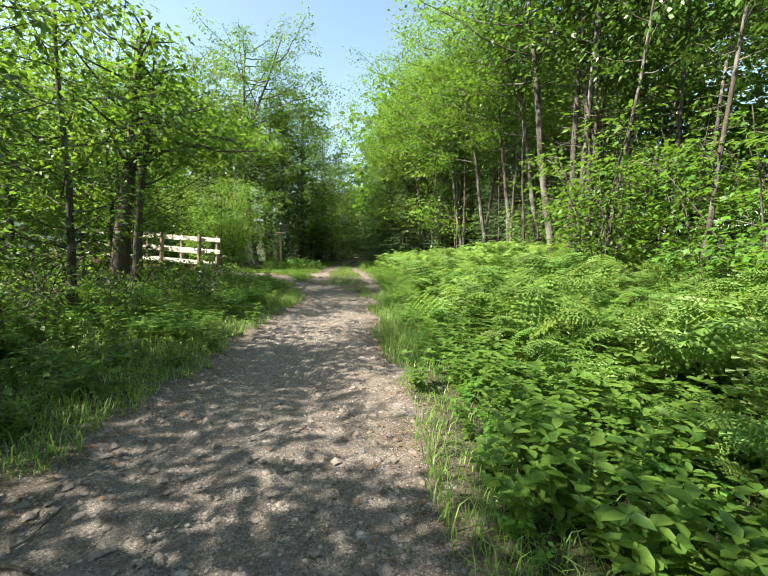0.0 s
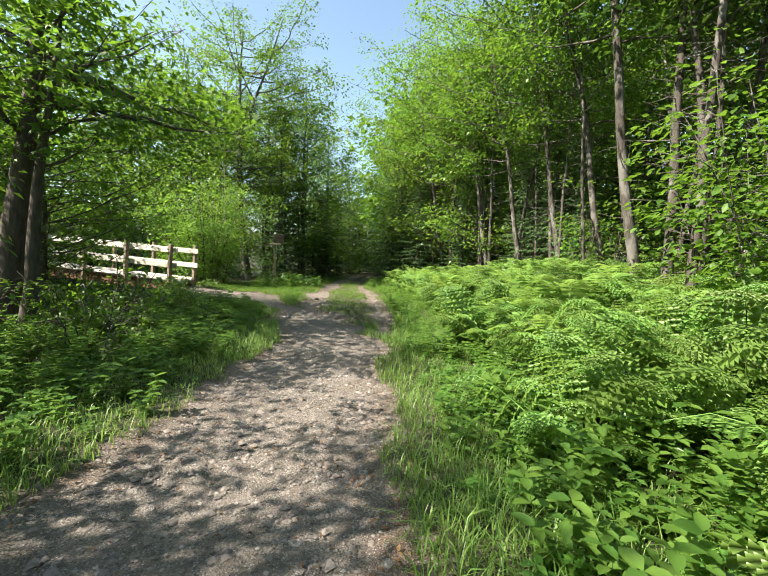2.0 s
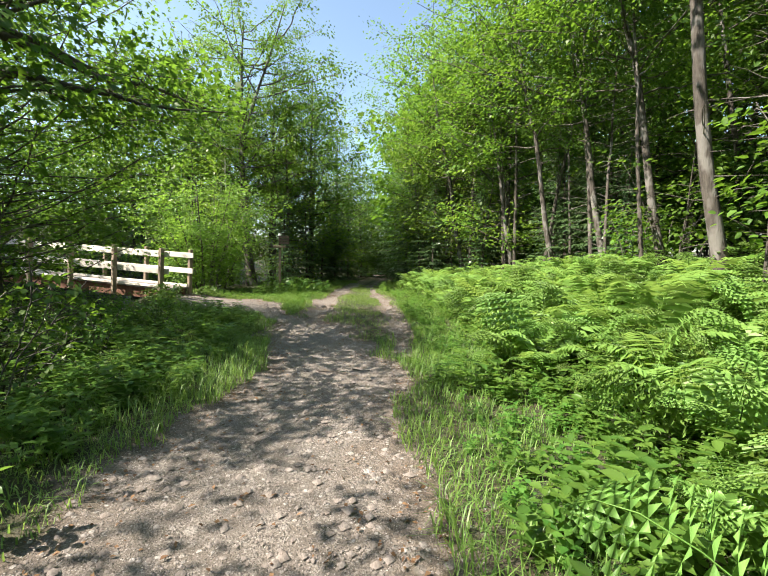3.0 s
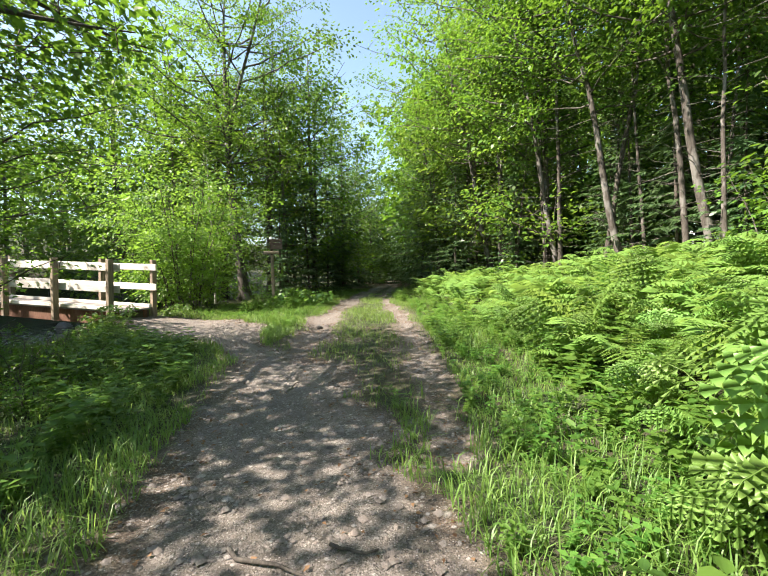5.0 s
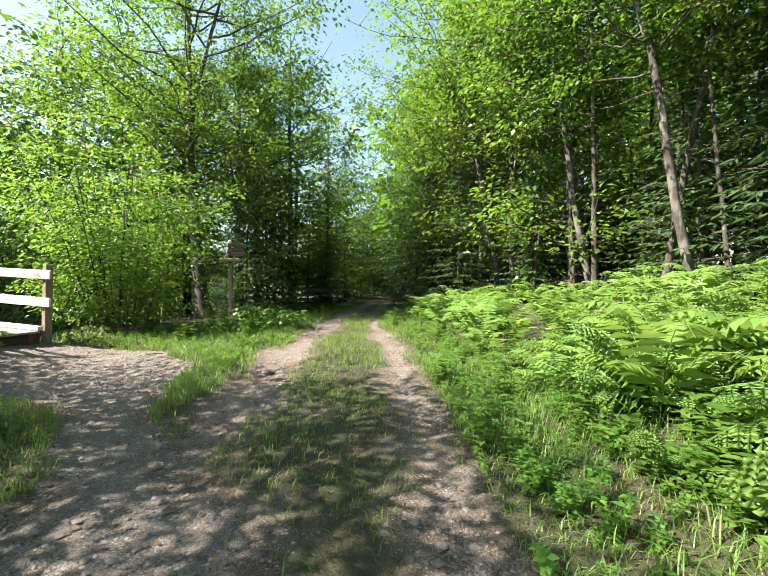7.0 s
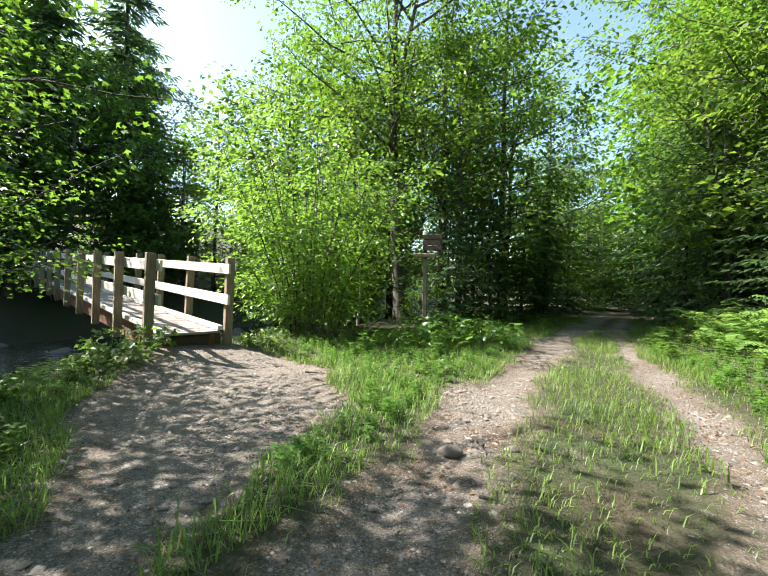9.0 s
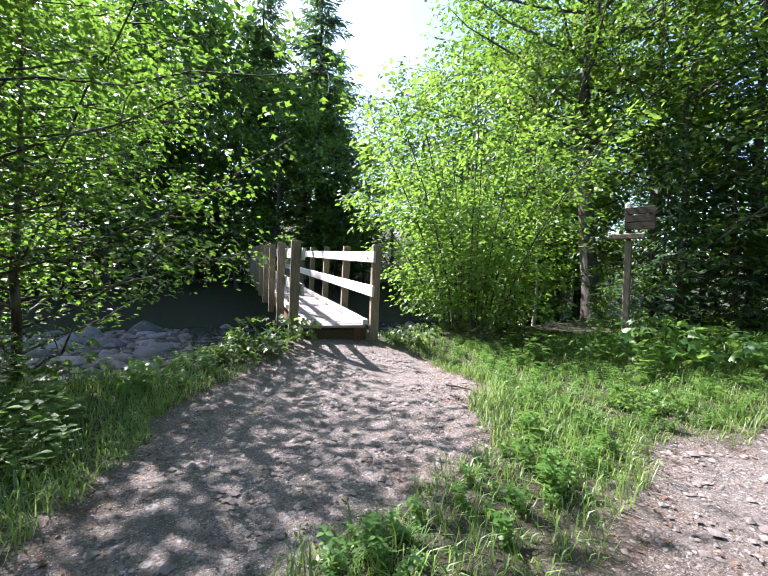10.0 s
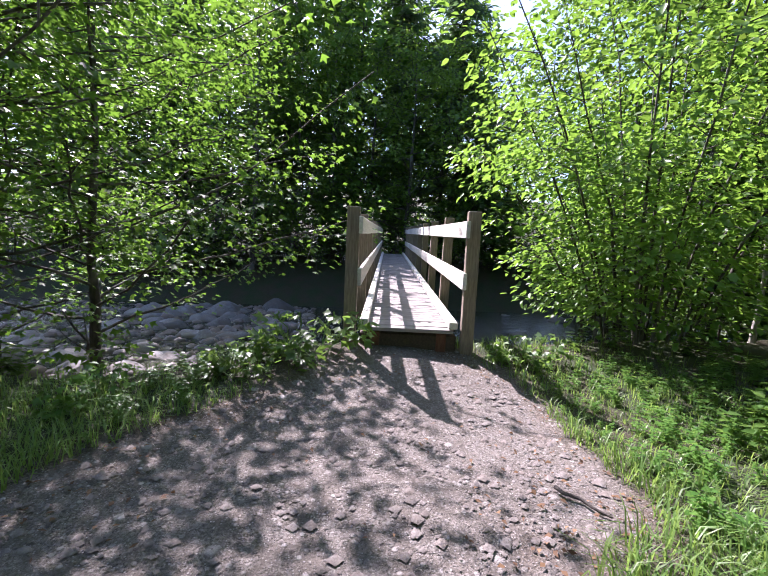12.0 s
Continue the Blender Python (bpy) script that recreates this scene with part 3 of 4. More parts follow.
def bush(seed, height, stems, spread, per, leaf, lobed=False, spray_r=0.38, thick=0.03, twigs=True, flat=0.35, oval=False, foot=0.18, stool=0.25):
    """Many slim stems fanning from one stool, with layered sprays."""
    rng = np.random.default_rng(seed)
    tb, cb = Build(), Build()
    cs, os = [], []
    for k in range(stems):
        a = k * 2.39996 + rng.uniform(-0.3, 0.3)
        s = math.sqrt((k + 0.5) / stems)
        out = np.array((math.cos(a), math.sin(a), 0))
        ln = height * (1.05 - 0.35 * s) * rng.uniform(0.85, 1.1)
        u = np.linspace(0, 1, 8)
        p = out * stool * s + out * (spread * s * u ** 1.5)[:, None] + np.stack([0 * u, 0 * u, ln * u - 0.1], -1) + np.cumsum(rng.normal(0, 0.03, (8, 3)), 0)
        tb.tube(p, np.linspace(thick, 0.006, 8) * rng.uniform(0.7, 1.2), 5)
        for j in range(int(ln * 4) + (3 if height < 2 else 0)):
            w = rng.uniform(foot, 1.0)
            base = np.array([np.interp(w, u, p[:, i]) for i in range(3)])
            aa = a + rng.normal(0, 1.0)
            o = np.array((math.cos(aa), math.sin(aa), 0.15))
            c = base + o * rng.uniform(0.2, 0.9) * (1.15 - 0.5 * w) * min(1.0, height / 2.4)
            if twigs:
                tb.tube(np.stack([base, (base + c) / 2 + (0, 0, 0.05), c]), [0.009, 0.006, 0.003], 3)
            cs.append(c)
            os.append(o)
    sprays(cb, rng, np.array(cs), np.array(os), spray_r, per, leaf, flat=flat, lobed=lobed, oval=oval)
    return tb.mesh("trunk", True), cb.mesh("crown")


def tree_thing(name, meshes, bark, leaf, label, category, group, names=("trunk", "crown")):
    ob = new(name)
    tagged(ob, label, category, group)
    part(names[0], meshes[0], bark, ob)
    part(names[1], meshes[1], leaf, ob)
    ob.matrix_basis = pose(0, 0, -500)
    return ob


def stand(proto, x, y, turn=0.0, size=1.0, tilt=(0.0, 0.0), label="", sink=0.0):
    """Sets a copy of a plant on the ground."""
    m = pose(x, y, float(land(x, y)) - sink, tilt[0], tilt[1], turn)
    ob = copy_thing(proto, m)
    ob.scale = (size, size, size) if not isinstance(size, tuple) else size
    if label:
        ob["label"] = label
    return ob


PROTOS = []


def proto(*a, **k):
    ob = tree_thing(*a, **k)
    PROTOS.append(ob)
    return ob


BR = [proto("broadleaf_tree", broad_tree(10 + i, 12.5, 0.16, 0.16, 2.6, 34, 15, 0.21, dead=6, spray_r=0.7, twigs=0.12, segs=5), BARK, LEAF, "broadleaf woodland tree in full summer leaf", "tree", "woodland trees") for i in range(3)]
FARBR = [proto("broadleaf_tree", broad_tree(15 + i, 13.0, 0.16, 0.1, 2.9, 22, 7, 0.46, spray_r=0.9, twigs=0, segs=4, bole=6, sides=5), BARK, LEAF, "distant broadleaf tree in full summer leaf", "tree", "far trees") for i in range(3)]
SUNNY = [proto("broadleaf_tree", broad_tree(20 + i, 11.0, 0.13, 0.06, 2.4, 36, 20, 0.165, spray_r=0.65, twigs=0.1, segs=5), BARK, LEAF_BRIGHT, "sunlit young broadleaf tree with yellow-green leaves", "tree", "woodland trees") for i in range(2)]
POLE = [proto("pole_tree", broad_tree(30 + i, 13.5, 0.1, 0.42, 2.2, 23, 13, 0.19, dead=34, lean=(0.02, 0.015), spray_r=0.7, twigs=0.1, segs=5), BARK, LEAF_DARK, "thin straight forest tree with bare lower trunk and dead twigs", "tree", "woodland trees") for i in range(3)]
EDGE = [proto("broadleaf_tree", broad_tree(36 + i, 13.0, 0.12, 0.4, 3.0, 40, 21, 0.13, lean=(-0.17, 0.0), dead=12, spray_r=0.62, twigs=0.3, segs=6, flat=0.22), BARK, LEAF, "sunlit broadleaf tree leaning out over the track", "tree", "woodland trees") for i in range(2)]
SPRUCE = [proto("spruce_tree", conifer(40 + i, 18.0, 0.22, 3.4, 0.08, 0.46, 0.35, 0.5), BARK_DARK, NEEDLE, "tall dark spruce with drooping branches", "tree", "spruces") for i in range(2)]
FIRLET = [proto("young_fir", conifer(45, 6.0, 0.07, 1.5, 0.03, 0.24, 0.25, 0.3), BARK_DARK, NEEDLE, "young dark fir in the shade", "tree", "young firs")]
SAPL = [proto("sapling", bush(50 + i, 3.2 + 0.7 * i, 4, 1.5, 16, 0.13, i == 0, 0.45, 0.02, flat=0.14, oval=i > 0), BARK, LEAF, "maple sapling with broad layered leaves", "sapling", "saplings") for i in range(3)]
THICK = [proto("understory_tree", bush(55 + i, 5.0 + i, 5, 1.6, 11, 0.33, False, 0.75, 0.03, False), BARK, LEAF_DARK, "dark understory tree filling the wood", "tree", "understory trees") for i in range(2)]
SHRUB = [proto("shrub", bush(60 + i, 1.3, 9, 0.7, 9, 0.085, False, 0.22, 0.01), BARK, LEAF, "low leafy shrub on the verge", "shrub", "verge shrubs") for i in range(2)]

rnd = np.random.default_rng(5)


def clear(x, y, gap):
    """No plant on the track, on the apron, on the bridge or in the stream."""
    return bare(x, y) < -gap and not (-27.5 < x < -9.5 and 17.4 < y < 20.4) and not (-26.5 < x < float(bank_x(y)) - 0.2)


def edge_x(y):
    """Where the wood begins beside the ferns."""
    return np.interp(y, [-15, 0, 5, 10, 15, 20, 25, 30, 35, 45, 70], [4.0, 4.6, 4.4, 3.9, 3.7, 3.4, 2.0, -0.6, -2.4, -3.2, -6.0])


# the wood on the rising side
for k in range(66):
    y = rnd.uniform(4, 46) if k < 61 else rnd.uniform(-8, 3)
    x = float(edge_x(y)) + 0.5 + 10 * rnd.random() ** 1.3
    kind = rnd.random()
    pr = POLE[k % 3] if kind < 0.85 else BR[k % 3]
    x += 4.0 * (kind >= 0.85)
    stand(pr, x, y, rnd.uniform(0, 360), rnd.uniform(0.8, 1.15), (rnd.normal(0, 2.5), rnd.normal(0, 2.5)))
for k in range(36):
    y = rnd.uniform(4, 46)
    x = float(edge_x(y)) + rnd.uniform(4.5, 11.0)
    stand(THICK[k % 2], x, y, rnd.uniform(0, 360), rnd.uniform(0.7, 1.2))
for k in range(34):
    y = rnd.uniform(3.0, 11) if k < 26 else rnd.uniform(11, 24)
    x = float(edge_x(y)) + rnd.uniform(-0.2, 3.0)
    stand(SAPL[k % 3], x, y, rnd.uniform(0, 360), rnd.uniform(0.6, 1.1))
for k, y in enumerate(np.arange(26, 58, 2.9)):
    stand(SUNNY[k % 2] if y < 42 else FARBR[k % 3], float(edge_x(y)) + rnd.uniform(0.6, 1.8), y, rnd.uniform(0, 360), rnd.uniform(1.2, 1.5))
for k, y in enumerate(np.arange(6, 27, 1.9)):
    stand(POLE[k % 3], float(edge_x(y)) + rnd.uniform(0.2, 1.5), y, rnd.uniform(0, 360), (0.55, 0.55, rnd.uniform(0.7, 0.95)), (rnd.normal(0, 4), rnd.normal(0, 4)), "thin leaning pole tree at the edge of the wood")
for k, y in enumerate((13.5, 16.0, 18.5, 21.5, 25.0, 29.0, 33.5)):
    stand(EDGE[k % 2], float(edge_x(y)) + rnd.uniform(0.2, 1.2), y, rnd.uniform(-14, 14), rnd.uniform(0.92, 1.15))
for y in np.arange(19, 44, 2.0):
    stand(FIRLET[0], float(edge_x(y)) + rnd.uniform(0.6, 2.4), y + rnd.uniform(-1, 1), rnd.uniform(0, 360), rnd.uniform(0.7, 1.2))
# the outer ring of the wood, dense and dark
for k in range(22):
    y = 2 + 2.6 * k
    stand(FARBR[k % 3], float(edge_x(y)) + 12 + rnd.uniform(0, 5), y, k * 70, rnd.uniform(1.1, 1.35))
    stand(THICK[k % 2], float(edge_x(y)) + 10.5 + rnd.uniform(0, 4), y + 1, k * 70, 1.3)

# the stream side, before the bridge
BIG = proto("maple_tree", broad_tree(71, 7.4, 0.26, 0.46, 1.4, 24, 15, 0.15, lean=(0.13, 0.03), lobed=True, spray_r=0.6,
                                     reach=((0.6, 58, 4.2, 0.12), (0.66, 72, 5.0, 0.08), (0.7, 88, 5.4, 0.1), (0.62, 104, 5.6, 0.1))),
            BARK_DARK, LEAF, "large leaning dark-barked maple with limbs reaching over the verge", "tree", "bank trees")
SLIM = proto("maple_tree", broad_tree(72, 6.4, 0.14, 0.5, 1.1, 13, 15, 0.15, lean=(0.12, -0.01), lobed=True, spray_r=0.6), BARK_DARK, LEAF, "slim dark-barked maple beside a larger trunk", "tree", "bank trees")
stand(BIG, -8.05, 10.15, 0)
stand(SLIM, -7.45, 10.05, 20)
# Those below y = 6 stand out of view, added to shade track and verge.
for x, y, s in ((-12.3, 11.4, 0.7), (-11.6, 8.6, 0.6), (-6.9, 1.6, 0.6), (-7.6, -2.4, 0.62), (-10.5, 4.8, 0.52), (-6.6, -6.5, 0.62), (-11.8, 0.5, 0.68), (-6.2, -10.5, 0.65), (-12.0, -6.0, 0.85), (-8.6, 5.6, 0.58),
                (-5.4, -0.6, 0.5), (-5.0, -3.6, 0.5), (-6.8, 7.4, 0.56), (-8.2, 0.0, 0.6), (-5.9, 3.0, 0.44), (-5.6, 3.7, 0.56), (-3.9, -1.4, 0.74), (-4.7, -2.9, 0.8)):
    stand(BR[int(abs(x * 7)) % 3], x, y, rnd.uniform(0, 360), s)
for k in range(58):
    y = rnd.uniform(-1, 14.0)
    x = float(np.interp(y, LEFT_Y, LEFT_X)) - rnd.uniform(1.3, 6.5)
    if clear(x, y, 0.7):
        stand(SHRUB[k % 2], x, y, rnd.uniform(0, 360), rnd.uniform(0.4, 0.75) + 0.35 * (y < 9) * (x < -4.5))
for x, y, s in ((-9.6, 13.8, 0.9), (-10.2, 13.4, 1.1), (-9.2, 14.6, 0.6)):
    stand(SHRUB[0], x, y, x * 90, s)
LEAFY = proto("leafy_plant", bush(64, 0.5, 11, 0.34, 6, 0.11, True, 0.13, 0.005), WEED, WEED, "broad-leaved green plant beside the gravel", "plant", "verge plants", ("stalk", "crown"))
for x, y, s in ((-9.75, 17.75, 1.1), (-9.3, 17.25, 0.7), (-7.2, 23.4, 1.7), (-6.7, 24.2, 1.4), (-7.7, 22.7, 0.9), (-9.8, 20.3, 0.8), (-5.9, 20.5, 0.5), (-8.7, 16.2, 0.6)):
    stand(LEAFY, x, y, x * 77, s)
LOWTREE = proto("maple_tree", broad_tree(73, 8.0, 0.09, 0.16, 3.2, 40, 21, 0.1, lobed=True, spray_r=0.55, flat=0.13), BARK, LEAF, "low-branched maple leaning over the stream", "tree", "bank trees")
for x, y, s in ((-12.5, 14.2, 1.1), (-10.6, 13.3, 1.05), (-13.4, 12.0, 1.1), (-9.7, 12.6, 0.9)):
    stand(LOWTREE, x, y, x * 40, s)

# between the bridge and the track
ALDER = proto("alder_bush", bush(80, 6.0, 24, 2.6, 36, 0.115, False, 0.52, 0.026, flat=0.2, oval=True, foot=0.1, stool=0.9), BARK, ALDER_LEAF, "large bright green many-stemmed alder bush by the bridge", "bush", "", ("trunk", "crown"))
stand(ALDER, -11.4, 23.0, 0)
FORKED = proto("birch_tree", broad_tree(81, 15.0, 0.27, 0.36, 3.9, 48, 30, 0.14, lean=(-0.03, 0.0), fork=0.42, bend=-0.035, dead=9), BARK, LEAF, "tall rough-barked birch with a spreading crown", "tree", "birches")
stand(FORKED, -11.3, 27.5, 0)
stand(FORKED, -11.3, 30.2, 130, 0.85)
PALE = proto("birch_sapling", broad_tree(82, 8.0, 0.045, 0.4, 1.1, 18, 12, 0.15), BARK_PALE, LEAF_BRIGHT, "slim pale-barked birch sapling", "tree", "birches")
stand(PALE, -11.7, 25.4, 0)
for x, y, s in ((-9.6, 28.6, 1.0), (-8.9, 31.0, 1.1), (-9.8, 34.0, 1.2), (-9.2, 38.0, 1.15), (-9.8, 43.0, 0.9), (-10.5, 49.0, 1.0), (-12.5, 33.0, 0.9), (-14.0, 38.0, 1.0), (-15.0, 27.5, 0.85), (-17.0, 33.0, 1.0), (-15.5, 44.0, 1.1), (-13.0, 52.0, 1.1), (-18.5, 37.0, 1.25), (-14.5, 31.0, 1.15), (-21.0, 42.0, 1.2), (-19.0, 28.6, 1.3), (-17.0, 30.2, 1.35), (-21.5, 31.0, 1.4), (-15.6, 29.6, 1.2)):
    stand((BR + SUNNY)[int(y) % 5], x, y, y * 50, s)
for x, y, s in ((-9.3, 27.2, 0.9), (-8.6, 29.0, 1.1), (-8.7, 33.0, 1.2), (-10.2, 31.0, 1.4), (-9.0, 36.0, 1.2), (-10.0, 40.0, 1.2)):
    stand(FIRLET[0], x, y, y * 50, s)
for x, y, s in ((-14.6, 25.6, 1.1), (-16.0, 28.0, 1.3), (-9.4, 25.6, 0.6), (-12.6, 25.6, 0.9), (-17.0, 31.0, 1.4), (-9.0, 45.0, 1.3), (-9.9, 36.0, 1.2)):
    stand((SAPL + THICK)[int(y) % 5], x, y, y * 50, s)
# the end of the view along the track
for x, y, s in ((-2.0, 31.5, 1.3), (-1.0, 28.5, 1.0), (-3.0, 35.5, 1.6), (-3.4, 39.5, 1.7), (-8.3, 35.0, 1.3), (-8.7, 41.0, 1.6), (-4.4, 44.0, 1.9), (-8.6, 46.0, 1.8), (-6.4, 52.0, 2.2), (-4.2, 53.5, 2.0), (-8.8, 54.0, 2.1)):
    stand(FIRLET[0], x, y, y * 47, s)
for k in range(18):
    stand(FARBR[k % 3], -18 + 1.6 * k + rnd.uniform(-1, 1), 62 + rnd.uniform(-3, 8), k * 70, rnd.uniform(0.75, 0.95))
for k in range(10):
    stand(THICK[k % 2], -17 + 2.4 * k, 57 + rnd.uniform(-3, 3), k * 70, 1.1)

for x, y, s in ((-6.6, 47.0, 0.8), (-4.6, 48.5, 0.8), (-8.4, 48.0, 0.8), (-5.8, 51.0, 1.0), (-7.6, 44.0, 0.5)):
    stand(THICK[int(y) % 2] if s > 0.7 else SAPL[0], x, y, y * 30, s)

# the far bank
for x, y, s in ((-30.5, 25.2, 1.3), (-31.5, 21.6, 1.2), (-36.0, 28.5, 0.95), (-31.0, 9.0, 1.15), (-35.0, 14.5, 1.35), (-33.0, 18.0, 1.15), (-33.0, 1.0, 1.2), (-30.5, 4.5, 1.1)):
    stand(SPRUCE[int(y) % 2], x, y, y * 33, s)
for k in range(14):
    stand(SUNNY[k % 2], -27.6 - rnd.uniform(0, 4), 3 + 2.1 * k, rnd.uniform(0, 360), rnd.uniform(0.9, 1.35), label="pale green broadleaf tree on the far bank")
for k in range(28):
    y = -4 + 2.3 * k + rnd.uniform(-1, 1)
    stand(FARBR[k % 3], -31 - rnd.uniform(0, 12), y, rnd.uniform(0, 360), rnd.uniform(0.95, 1.2) * (1.3 if y < 25 else 0.8))
for k in range(34):
    y = -1 + 1.5 * k
    stand((SAPL + THICK)[k % 5], -26.6 - rnd.uniform(0, 5), y, rnd.uniform(0, 360), rnd.uniform(0.8, 1.3))
# behind
for k in range(14):
    stand(FARBR[k % 3], -14 + 2.2 * k, -16 + rnd.uniform(-3, 3), k * 77, rnd.uniform(0.8, 1.0))
for ob in PROTOS:
    for o in (*ob.children_recursive, ob):
        bpy.data.objects.remove(o)


# ---- ferns, grass and weeds ----
def frond(b, rng, root, a, length, lift, pairs=14, cut=False):
    u = np.linspace(0, 1, 7)
    out = np.array((math.cos(a), math.sin(a), 0))
    side = np.array((-out[1], out[0], 0))
    path = root + out * (length * 0.75 * u ** 1.25)[:, None] + np.stack([0 * u, 0 * u, length * lift * np.sin(u * 2.0) * 0.95], -1)
    b.tube(path, np.linspace(0.006, 0.002, 7), 3)
    w = np.linspace(0.24, 0.985, pairs)
    p = np.stack([np.interp(w, u, path[:, i]) for i in range(3)], -1)
    t = unit(np.stack([np.interp(w, u, np.gradient(path[:, i])) for i in range(3)], -1))
    size = length * 0.27 * np.sin(np.pi * np.clip(0.22 + 0.78 * w, 0, 1)) ** 0.85 + 0.014
    up = unit(np.cross(side[None], t) * -1)
    for s in (-1, 1):
        d = side * s + t * 0.3 - np.array((0, 0, 0.22)) + rng.normal(0, 0.07, p.shape)
        facing, long = np.abs(up) + rng.normal(0, 0.12, p.shape), size * rng.uniform(0.88, 1.1, len(size))
        if cut:
            b.toothed(p, d, facing, long, size * 0.23 + 0.012, 4)
        else:
            b.leaves(p, d, facing, long, size * 0.22 + 0.012, 0.08)


def fern_mesh(seed, fronds=7):
    rng = np.random.default_rng(seed)
    b = Build()
    for k in range(fronds):
        frond(b, rng, np.zeros(3), k * 6.283 / fronds + rng.uniform(-0.3, 0.3), rng.uniform(0.7, 1.05), rng.uniform(0.55, 0.95))
    return b


FERNS = [fern_mesh(90 + i).mesh("fronds") for i in range(5)]


def one_frond(seed, lift):
    b = Build()
    frond(b, np.random.default_rng(seed), np.zeros(3), 0.0, 0.9, lift, 14, True)
    me = b.mesh("frond")
    me.materials.append(FERN)
    return me


FRONDS = [one_frond(95 + i, l) for i, l in enumerate((0.5, 0.8, 1.15, 0.95))]


def fern_spots(n, lo, hi, rng):
    got = []
    while len(got) < n:
        y = rng.uniform(lo, hi)
        x0, x1 = float(right_x(y)) + 0.75, float(edge_x(y)) + 1.5
        x0 += 0.5 if y < 6 else 0.4 if y > 8.5 else 0.1
        x = rng.uniform(x0, x1)
        got.append((x, y))
    return got


rng = np.random.default_rng(11)
for k, (x, y) in enumerate(fern_spots(300, 0.9, 18.0, rng)):
    ob = tagged(new("fern"), "bright green arching fern on the verge", "fern", "ferns by the track")
    s = rng.uniform(0.5, 1.12)
    ob.matrix_basis = pose(x, y, float(land(x, y)) - 0.02, rng.normal(0, 9), rng.normal(0, 9), rng.uniform(0, 360)) @ Matrix.Diagonal((s, s, s, 1))
    for f in range(7):
        g = rng.uniform(0.65, 1.15)
        part("frond", FRONDS[(k + f) % 4], FERN, ob, at=pose(0, 0, 0, rng.normal(0, 12), rng.normal(0, 8), f * 51.4 + rng.uniform(-18, 18)) @ Matrix.Diagonal((g, g, g, 1)))


def scattered(name, meshes, spots, rng, material, label, category, lo=0.7, hi=1.2):
    """Many plants too many to count, joined into one mesh."""
    b = Build()
    data = []
    for me in meshes:
        v = np.empty(len(me.vertices) * 3, np.float32)
        me.vertices.foreach_get("co", v)
        data.append((v.reshape(-1, 3), np.array([list(p.vertices) for p in me.polygons if len(p.vertices) == 4])))
    for k, (x, y) in enumerate(spots):
        v, q = data[k % len(data)]
        a, s = rng.uniform(0, 6.28), rng.uniform(lo, hi)
        c, t = math.cos(a) * s, math.sin(a) * s
        b.add(np.stack([v[:, 0] * c - v[:, 1] * t + x, v[:, 0] * t + v[:, 1] * c + y, v[:, 2] * s + float(land(x, y)) - 0.02], -1), q)
    me = b.mesh(name)
    me.materials.append(material)
    return tagged(new(name, me), label, category, kind="stuff")


scattered("fern_bed", FERNS, fern_spots(210, 9.0, 32.0, rng), rng, FERN, "dense bed of green ferns under the trees", "ferns")


def weed_mesh(seed, height, pairs, leaf, oval=True):
    rng = np.random.default_rng(seed)
    b = Build()
    for st in range(3):
        a = rng.uniform(0, 6.28)
        u = np.linspace(0, 1, 4)
        p = np.stack([math.cos(a) * 0.12 * u, math.sin(a) * 0.12 * u, height * u * rng.uniform(0.6, 1.1)], -1)
        b.leaves(p[:1], p[-1:] - p[:1], np.array([(math.sin(a), -math.cos(a), 0.1)]), np.linalg.norm(p[-1]), 0.008, 0.0)
        for k in range(pairs):
            w = (k + 1) / pairs
            q = np.array([[np.interp(w, u, p[:, i]) for i in range(3)]] * 3)
            aa = rng.uniform(0, 6.28) + np.arange(3) * 2.1
            d = np.stack([np.cos(aa), np.sin(aa), 0 * aa + rng.uniform(-0.1, 0.4)], -1)
            (b.ovals if oval else b.leaves)(q, d, np.array([(0, 0, 1.0)] * 3) + rng.normal(0, 0.2, (3, 3)), leaf * rng.uniform(0.7, 1.2, 3), leaf * 0.55)
    return b.mesh("weed")


WEEDS = [weed_mesh(120 + i, 0.2 + 0.07 * i, 4 + i % 3, 0.065 + 0.012 * i) for i in range(4)]


TINY = [weed_mesh(126 + i, 0.2 + 0.07 * i, 4 + i % 3, 0.065 + 0.012 * i, False) for i in range(4)]


def verge_spots(n, rng, test):
    got = []
    while len(got) < n:
        x, y = rng.uniform(-11, 4), rng.uniform(-1, 30)
        if test(x, y):
            got.append((x, y))
    return got


def weedy(x, y):
    d = -float(bare(x, y))
    return 0.1 < d < 4.5 and wave(x, y, 1.4, 7) > -0.35 and not (x > -4.9 and x < right_x(y) and y > 13) and clear(x, y, 0.1) and x < edge_x(y) and not (x < -4.9 and 16.5 < y < 25 and rng.random() < 0.85)


scattered("weeds", WEEDS, verge_spots(1300, rng, weedy), rng, WEED, "leafy green weeds along the verge", "weeds", 0.5, 1.3)


def carpet(x, y):
    return (0.25 if y < 8 else 1.0) < x - float(right_x(y)) < 3.4 and y < 16


def shade_carpet(x, y):
    return -7.5 < x < float(np.interp(y, LEFT_Y, LEFT_X)) - 0.5 and clear(x, y, 0.3) and y < 16


